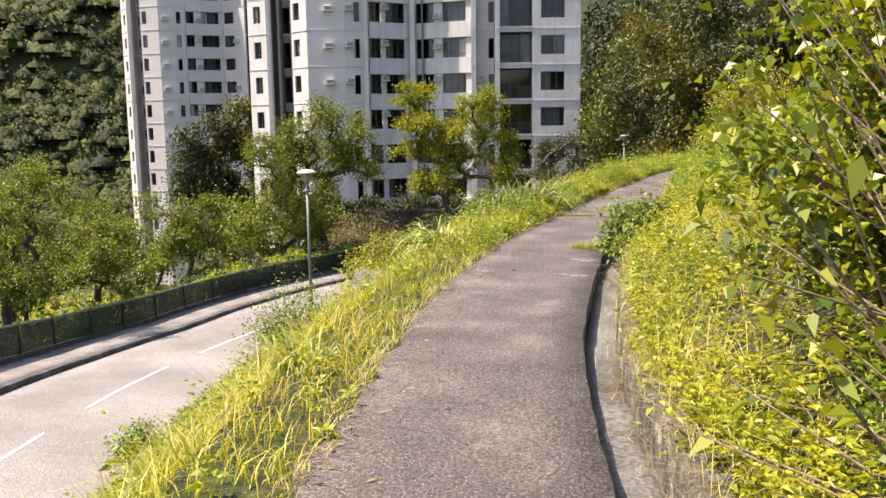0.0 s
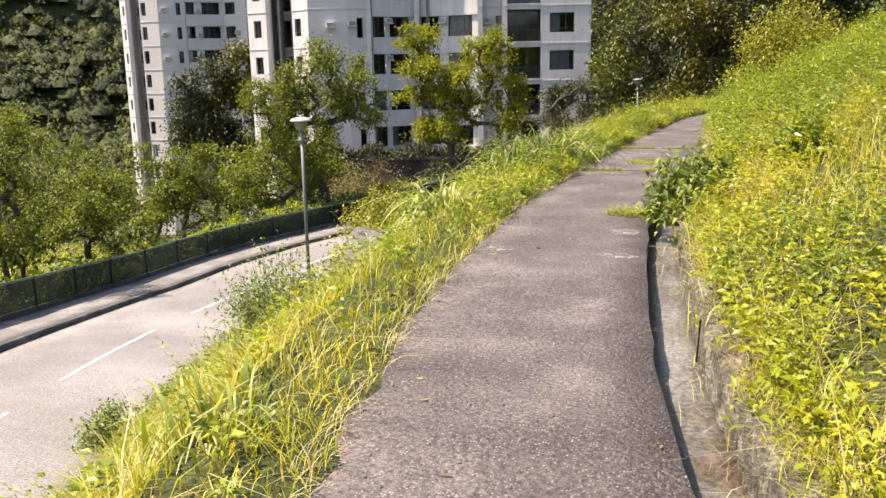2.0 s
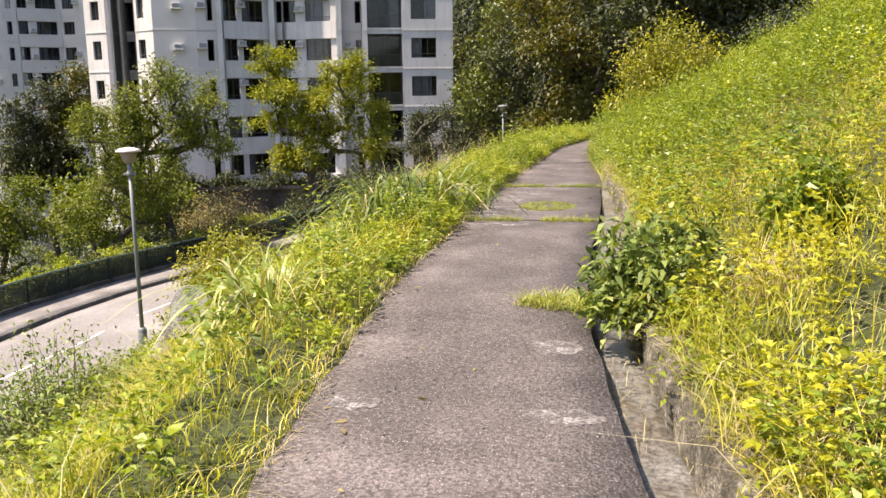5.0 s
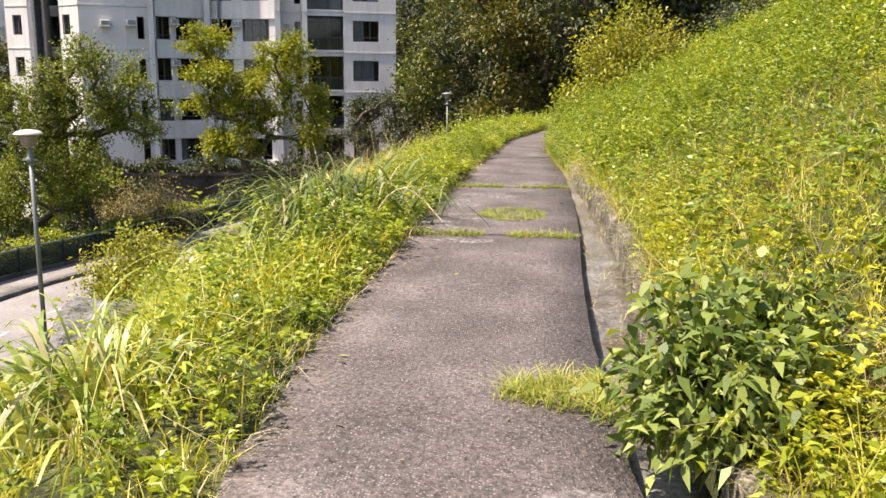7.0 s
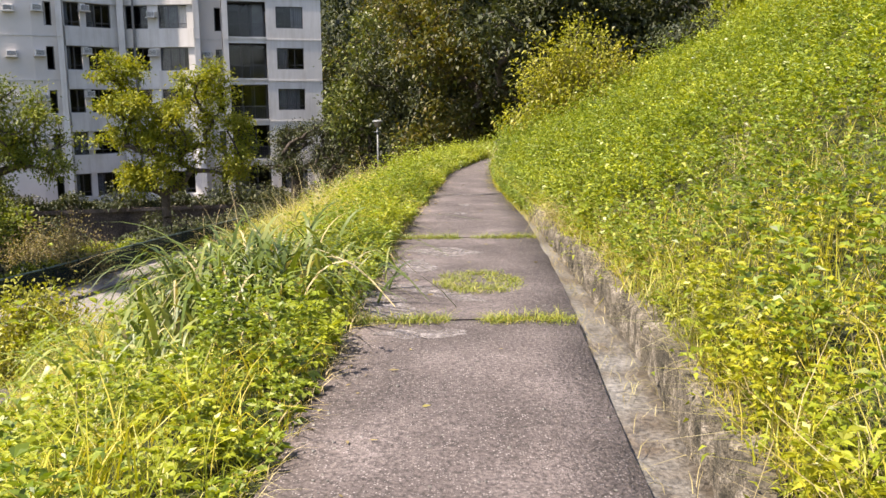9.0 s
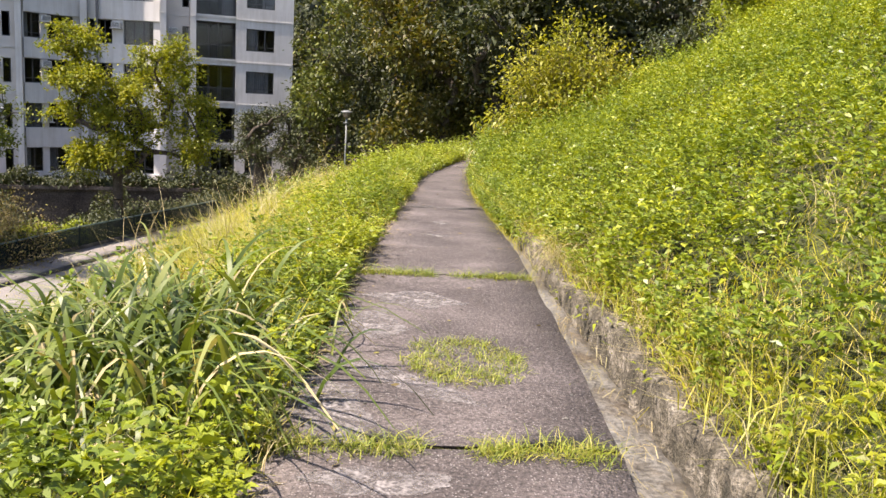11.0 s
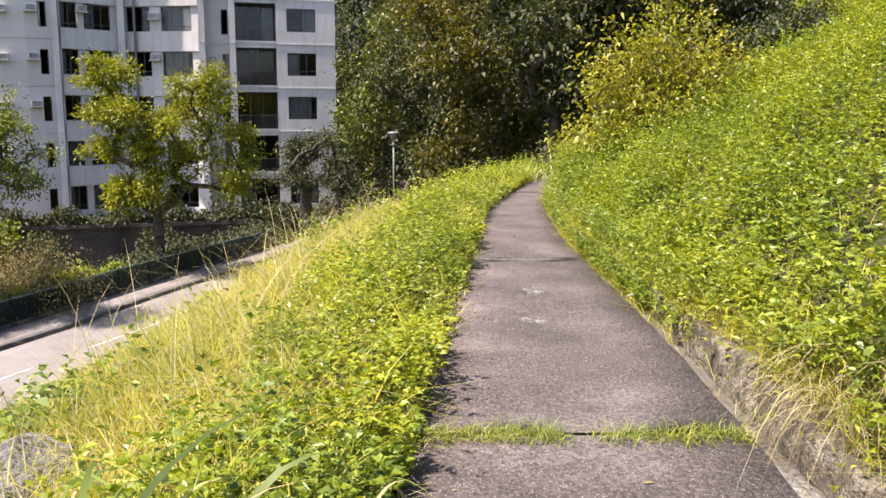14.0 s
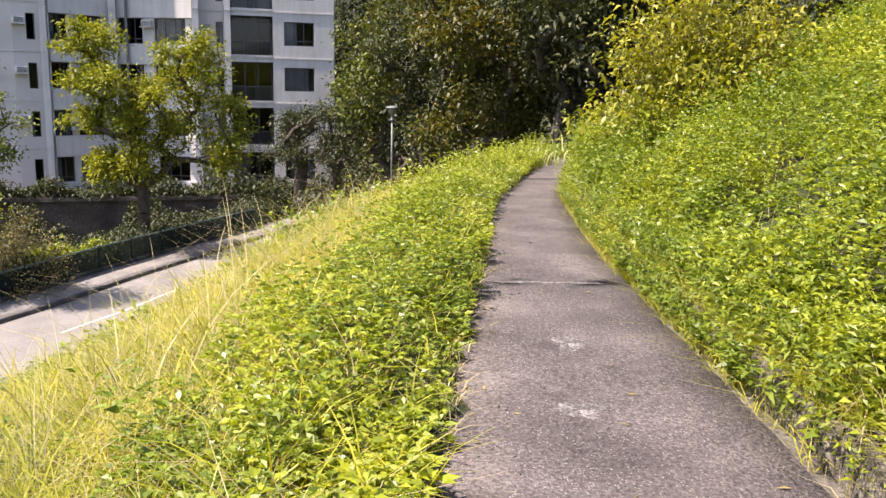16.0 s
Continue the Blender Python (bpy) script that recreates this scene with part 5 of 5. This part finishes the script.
leafy_bush("bush", "small dark green bush at the edge of the road", -8.6, 13.4, float(ground_z(-8.6, 13.4)) - 0.1, 0.6, 0.65, 3000, 0.08, M_PLANT, 50, 80)
leafy_bush("bush", "grey-brown dry shrub behind the fence", -17.9, 47.0, float(ground_z(-17.9, 47.0)) - 0.1, 2.6, 3.6, 7000, 0.13, M_DRY_SHRUB, 47, 300)
leafy_bush("bush", "grey-brown dry shrub behind the fence", -20.3, 49.0, float(ground_z(-20.3, 49.0)) - 0.1, 2.4, 3.8, 6500, 0.13, M_DRY_SHRUB, 48, 300)

tree("tree", "slim forked tree with an open olive-green crown behind the fence", -19.6, 44.6, 10.4, 3.4, 12000, 0.17, M_TREE, 151, 0.22, 0.16, 0.6, lobes=((-1.2, 0, 8.6, 1.6), (1.2, 0.3, 8.3, 1.8), (-2.0, -0.4, 6.7, 1.6), (2.3, 0.2, 6.4, 1.5), (0.1, 0.4, 6.9, 1.9), (0.3, -0.6, 9.5, 1.1)))
tree("tree", "spreading young tree with bright yellow-green leaves", -15.6, 55.2, 11.6, 4.2, 22000, 0.2, M_TREE_LIGHT, 52, 0.26, 0.2, 0.7, lobes=((-2.2, -0.6, 10.0, 1.45), (-1.6, -0.3, 8.4, 1.7), (1.9, 0.2, 9.5, 1.8), (0.2, 0.2, 7.4, 2.4), (3.2, 0.5, 7.3, 1.7), (3.6, 0.2, 5.4, 1.4), (0.6, -0.5, 5.2, 1.8), (-1.6, 0, 4.6, 1.0), (-2.8, 0.1, 6.6, 1.0)))
tree("tree", "dark thick-trunked tree at the corner of the apartment block", -10.6, 69.6, 7.4, 2.6, 5200, 0.2, M_TREE_DARK, 53, 0.42, 0.4, 0.7, (0.06, 0), z=-6.0, flat=0.6)
tree("tree", "dark crooked tree beside the apartment block", -8.6, 68.4, 6.2, 1.9, 2600, 0.2, M_TREE_DARK, 60, 0.26, 0.42, 0.6, (0.3, 0), z=-6.0)
tree("tree", "tree with a dark trunk and yellow-green crown behind the fence", -23.7, 24.6, 7.2, 2.7, 11000, 0.14, M_TREE, 54, 0.16, 0.36, 0.55)
tree("tree", "low spreading tree behind the green fence", -25.8, 32.3, 6.3, 2.8, 11000, 0.15, M_TREE, 55, 0.15, 0.4, 0.55)
tree("tree", "low spreading tree behind the green fence", -24.4, 37.2, 6.0, 2.7, 11000, 0.15, M_TREE, 56, 0.14, 0.32, 0.55)
tree("tree", "slim tree with a yellow-green crown behind the fence", -21.9, 42.9, 8.8, 3.1, 15000, 0.15, M_TREE, 57, 0.17, 0.28, 0.55)
tree("tree", "tall dark broad-leaved tree in front of the tower", -50.8, 84.0, 20.5, 6.0, 16000, 0.42, M_TREE_DARK, 58, 0.4, 0.34, 1.3, flat=1.2)
tree("tree", "tall rust-tinged tree beside the tower", -45.0, 86.0, 21.5, 5.2, 14000, 0.4, M_TREE_RUST, 59, 0.35, 0.36, 1.2, flat=1.2)

rt = random.Random(77)
for i in range(26):
    x, y = rt.uniform(-95, -30), rt.uniform(40, 100)
    if -90 < x < -66 and 70 < y < 100 or -0.92 < x / y < -0.76:
        continue
    h = rt.uniform(6.5, 10.5)
    tree("tree", "yellow-green valley tree in a loose stand", x, y, h, h * 0.4, 2500, 0.38, rt.choice((M_TREE, M_TREE, M_TREE_LIGHT, M_TREE_RUST)), 100 + i, 0.18, 0.25, 0.95, group="valley trees")
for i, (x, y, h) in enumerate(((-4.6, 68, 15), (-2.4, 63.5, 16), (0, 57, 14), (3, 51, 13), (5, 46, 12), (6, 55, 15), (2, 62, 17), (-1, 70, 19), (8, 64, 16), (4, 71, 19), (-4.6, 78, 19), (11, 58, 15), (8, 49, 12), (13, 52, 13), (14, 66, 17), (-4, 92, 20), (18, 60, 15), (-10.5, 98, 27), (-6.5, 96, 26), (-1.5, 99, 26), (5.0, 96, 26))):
    # edge tree lighter as sunlit, the trees behind in leaves darkened for shade
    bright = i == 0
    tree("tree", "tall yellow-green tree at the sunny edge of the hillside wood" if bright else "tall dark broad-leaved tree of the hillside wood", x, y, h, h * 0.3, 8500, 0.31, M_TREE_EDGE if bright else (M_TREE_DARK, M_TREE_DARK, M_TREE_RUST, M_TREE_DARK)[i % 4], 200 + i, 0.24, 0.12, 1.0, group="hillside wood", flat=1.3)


def build_undergrowth():
    rng = np.random.default_rng(61)
    # hedge behind the fence
    n = 26000
    y = rng.uniform(6, 58, n)
    d = rng.uniform(0.3, 3.4, n)
    x = kerb_of(y) - 2.1 - d
    z = ground_z(x, y) + rng.uniform(0, 1, n) ** 0.8 * (0.55 + 0.85 * patchy(x, y, 1.3, 0.4))
    ln = rng.uniform(0.12, 0.24, n)
    lv = leaves(np.stack([x, y, z], 1), rng.normal(size=(n, 3)) + np.array([0, 0, 0.3]), ln, ln * 0.5, rng)
    stuff("hedge", lv.reshape(-1, 3), leaf_faces(n), M_TREE, "green undergrowth behind the fence", "undergrowth")
    n = 22000
    y = rng.uniform(34, 66, n)
    d = rng.uniform(-0.15, 2.6, n)
    x = kerb_of(y) - 2.1 - d
    z = np.maximum(ground_z(x, y), road_z(y) - 0.4) + rng.uniform(0, 1, n) * (1.2 + 0.8 * patchy(x, y, 1.1, 3.4))
    ln = rng.uniform(0.1, 0.2, n)
    lv = leaves(np.stack([x, y, z], 1), rng.normal(size=(n, 3)), ln, ln * 0.55, rng)
    stuff("hedge", lv.reshape(-1, 3), leaf_faces(n), M_TREE_DARK, "dark dense hedge grown through the fence", "hedge")
    # bright creeper along the top of the fence
    n = 7000
    y = rng.uniform(34, 52, n)
    x = kerb_of(y) - 2.2 - rng.uniform(0.0, 1.1, n)
    z = road_z(y) + 0.75 + rng.uniform(0, 1, n) * (0.25 + 0.6 * patchy(x, y, 1.4, 1.1))
    ln = rng.uniform(0.1, 0.19, n)
    lv = leaves(np.stack([x, y, z], 1), rng.normal(size=(n, 3)) + np.array([0, 0, 0.3]), ln, ln * 0.55, rng)
    stuff("creeper", lv.reshape(-1, 3), leaf_faces(n), M_WEED, "bright yellow-green creeper growing along the top of the fence", "creeper")
    # shrubs at the foot of the near block, leaves dark for the shade there
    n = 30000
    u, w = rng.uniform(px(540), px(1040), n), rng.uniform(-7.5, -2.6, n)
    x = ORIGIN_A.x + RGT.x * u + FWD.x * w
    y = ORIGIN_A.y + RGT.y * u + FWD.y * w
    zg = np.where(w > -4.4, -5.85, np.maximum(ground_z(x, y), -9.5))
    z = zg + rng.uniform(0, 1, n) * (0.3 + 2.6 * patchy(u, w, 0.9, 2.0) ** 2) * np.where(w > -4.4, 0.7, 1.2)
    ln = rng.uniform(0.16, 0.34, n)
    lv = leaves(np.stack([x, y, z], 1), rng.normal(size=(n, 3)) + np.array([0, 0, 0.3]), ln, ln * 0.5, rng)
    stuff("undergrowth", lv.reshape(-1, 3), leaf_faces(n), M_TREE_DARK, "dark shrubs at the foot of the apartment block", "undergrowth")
    # below the wood, in the leaves darkened for shade
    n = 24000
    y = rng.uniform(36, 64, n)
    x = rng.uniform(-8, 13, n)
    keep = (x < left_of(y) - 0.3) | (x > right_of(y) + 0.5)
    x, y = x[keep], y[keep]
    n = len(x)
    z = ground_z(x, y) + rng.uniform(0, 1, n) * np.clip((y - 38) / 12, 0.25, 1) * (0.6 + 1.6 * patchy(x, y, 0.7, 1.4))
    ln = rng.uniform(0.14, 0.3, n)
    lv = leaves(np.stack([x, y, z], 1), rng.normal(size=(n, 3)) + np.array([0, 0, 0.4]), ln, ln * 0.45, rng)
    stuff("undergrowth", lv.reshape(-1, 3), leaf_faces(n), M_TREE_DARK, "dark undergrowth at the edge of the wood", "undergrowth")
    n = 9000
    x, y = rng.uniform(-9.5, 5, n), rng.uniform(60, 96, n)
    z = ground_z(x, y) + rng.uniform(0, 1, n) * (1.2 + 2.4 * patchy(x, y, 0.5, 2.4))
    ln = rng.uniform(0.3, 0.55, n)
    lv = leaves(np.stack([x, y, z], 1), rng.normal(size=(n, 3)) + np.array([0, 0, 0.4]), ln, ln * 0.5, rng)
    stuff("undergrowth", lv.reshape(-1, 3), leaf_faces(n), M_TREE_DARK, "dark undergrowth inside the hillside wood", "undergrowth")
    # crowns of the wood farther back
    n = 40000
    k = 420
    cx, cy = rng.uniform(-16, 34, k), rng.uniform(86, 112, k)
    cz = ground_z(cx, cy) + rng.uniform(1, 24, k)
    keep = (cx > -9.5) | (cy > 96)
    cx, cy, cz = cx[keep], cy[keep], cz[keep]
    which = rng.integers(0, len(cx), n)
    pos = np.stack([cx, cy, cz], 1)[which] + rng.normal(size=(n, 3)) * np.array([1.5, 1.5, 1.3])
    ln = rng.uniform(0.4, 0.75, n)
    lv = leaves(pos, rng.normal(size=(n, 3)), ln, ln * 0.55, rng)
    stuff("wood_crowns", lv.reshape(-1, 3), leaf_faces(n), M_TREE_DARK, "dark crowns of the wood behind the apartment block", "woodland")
    # valley scrub
    n = 36000
    x = -22 - 110 * rng.uniform(0, 1, n)
    y = rng.uniform(15, 130, n)
    keep = (x < kerb_of(y) - 5) & ~((x > -92) & (x < -66) & (y > 66) & (y < 102))
    x, y = x[keep], y[keep]
    n = len(x)
    z = ground_z(x, y) + rng.uniform(0, 1, n) * 2.4 * patchy(x, y, 0.5, 0.9)
    ln = rng.uniform(0.35, 0.7, n)
    lv = leaves(np.stack([x, y, z], 1), rng.normal(size=(n, 3)) + np.array([0, 0, 0.5]), ln, ln * 0.55, rng)
    stuff("scrub", lv.reshape(-1, 3), leaf_faces(n), M_TREE, "mixed scrub on the valley side", "scrub")
    # open meadow in the valley
    n = 16000
    x, y = rng.uniform(-95, -62, n), rng.uniform(62, 106, n)
    v, f = tufts(x, y, rng.uniform(0.3, 0.7, n), 1, rng, 0.3, 1, 0.2)
    stuff("meadow", v, f, M_GRASS, "bright open grass in the valley", "grass")
    # wooded far hill: lumpy crowns with loose leaf sprays
    k = 34000
    cx, cy = rng.uniform(-460, -75, k), rng.uniform(10, 420, k)
    bearing = np.degrees(np.arctan2(cx, cy))
    keep = ((cx < kerb_of(cy) - 98) | (cy > 128)) & (bearing < -27) & (bearing > -54) & (np.hypot(cx, cy) < 400)
    cx, cy = cx[keep], cy[keep]
    k = len(cx)
    cz = ground_z(cx, cy)
    r = rng.uniform(1.5, 3.5, k)
    sides, rings = 7, 3
    el = np.radians(np.array([-5.0, 35.0, 74.0]))
    az = np.arange(sides) * 2 * np.pi / sides
    shell = np.stack([np.cos(el)[:, None] * np.cos(az), np.cos(el)[:, None] * np.sin(az), np.sin(el)[:, None] + 0 * az], -1)
    lump = rng.uniform(0.5, 1.0, (k, rings, sides, 1))
    pts = np.stack([cx, cy, cz + r * 0.45], 1)[:, None, None, :] + shell[None] * lump * r[:, None, None, None] * np.array([1, 1, 0.85])
    one = np.array([[a * sides + b, a * sides + (b + 1) % sides, (a + 1) * sides + (b + 1) % sides, (a + 1) * sides + b] for a in range(rings - 1) for b in range(sides)])
    stuff("far_wood", pts.reshape(-1, 3), (np.arange(k)[:, None, None] * sides * rings + one[None]).reshape(-1, 4), M_HILL, "dense green woodland crowns covering the far hill", "woodland")
    per = 15
    off = unit(rng.normal(size=(k, per, 3)))
    off[..., 2] = np.abs(off[..., 2])
    pos = np.stack([cx, cy, cz + r * 0.45], 1)[:, None, :] + off * r[:, None, None] * rng.uniform(0.85, 1.1, (k, per, 1))
    pos, way = pos.reshape(-1, 3), (off * 0.4 + rng.normal(size=(k, per, 3))).reshape(-1, 3)
    ln = rng.uniform(0.65, 1.3, k * per)
    lv = leaves(pos, way, ln, ln * 0.7, rng)
    stuff("far_wood", lv.reshape(-1, 3), leaf_faces(len(pos)), M_HILL, "leaf sprays of the woodland on the far hill", "woodland")


build_undergrowth()


# ---- small things ----
def rock(x, y, size, seed, label):
    rng = random.Random(seed)
    bm = bmesh.new()
    bmesh.ops.create_icosphere(bm, subdivisions=3, radius=1.0)
    for v in bm.verts:
        n = noise.noise(v.co * 1.4 + Vector((seed, 0, 0))) * 0.35 + noise.noise(v.co * 4 + Vector((0, seed, 0))) * 0.12
        v.co = Vector((v.co.x * size[0], v.co.y * size[1], v.co.z * size[2])) * (1 + n)
    ob = part("rock", bm, M_ROCK)
    ob.location = (x, y, float(ground_z(x, y)) + size[2] * 0.5)
    ob.rotation_euler = (0.1, 0.35, rng.uniform(0.1, 0.5))
    tagged(ob, label, "rock", "rocks on the bank")


rock(-6.2, 16.2, (0.6, 1.2, 0.5), 3, "grey rough boulder lying in the grass of the bank")
rock(-5.6, 15.0, (0.4, 0.5, 0.28), 4, "small grey boulder in the grass")
rock(-3.7, 17.2, (0.3, 0.5, 0.2), 5, "small grey stone in the grass")


def stain(x, y, rx, ry, seed, turn=0.0):
    """A thin film of dried cement, uneven at its rim, on the asphalt."""
    rng = random.Random(seed)
    bm = bmesh.new()
    c = bm.verts.new((0, 0, 0.003))
    ring = []
    for i in range(28):
        a = i * 2 * math.pi / 28
        q = 0.75 + 0.35 * noise.noise(Vector((math.cos(a) * 1.5 + seed, math.sin(a) * 1.5, 0))) + rng.uniform(-0.06, 0.06)
        ring.append(bm.verts.new((math.cos(a) * rx * q, math.sin(a) * ry * q, 0.0022)))
    for i in range(28):
        bm.faces.new((c, ring[i], ring[(i + 1) % 28]))
    ob = part("stain", bm, M_STAIN)
    ob.location = (x, y, float(path_z(y)) + 0.001)
    ob.rotation_euler = (0, 0, turn)
    tagged(ob, "pale worn patch on the asphalt footpath", "worn patch", "pale worn patches", "structure")


stain(-1.83, 7.7, 0.15, 0.1, 1)
stain(-0.98, 7.62, 0.17, 0.12, 2)
stain(-1.0, 8.55, 0.2, 0.16, 3)
stain(-1.45, 13.9, 0.12, 0.75, 4, 0.85)
stain(-1.0, 18.6, 0.14, 0.14, 5)
stain(-0.9, 19.6, 0.12, 0.2, 6)
stain(-1.62, 14.9, 0.3, 0.5, 7)
stain(-1.3, 15.6, 0.4, 0.3, 8)
stain(-0.85, 21.15, 0.62, 0.05, 9)
stain(-1.75, 13.5, 0.24, 0.6, 12, 0.35)
stain(-1.5, 12.75, 0.3, 0.16, 13)
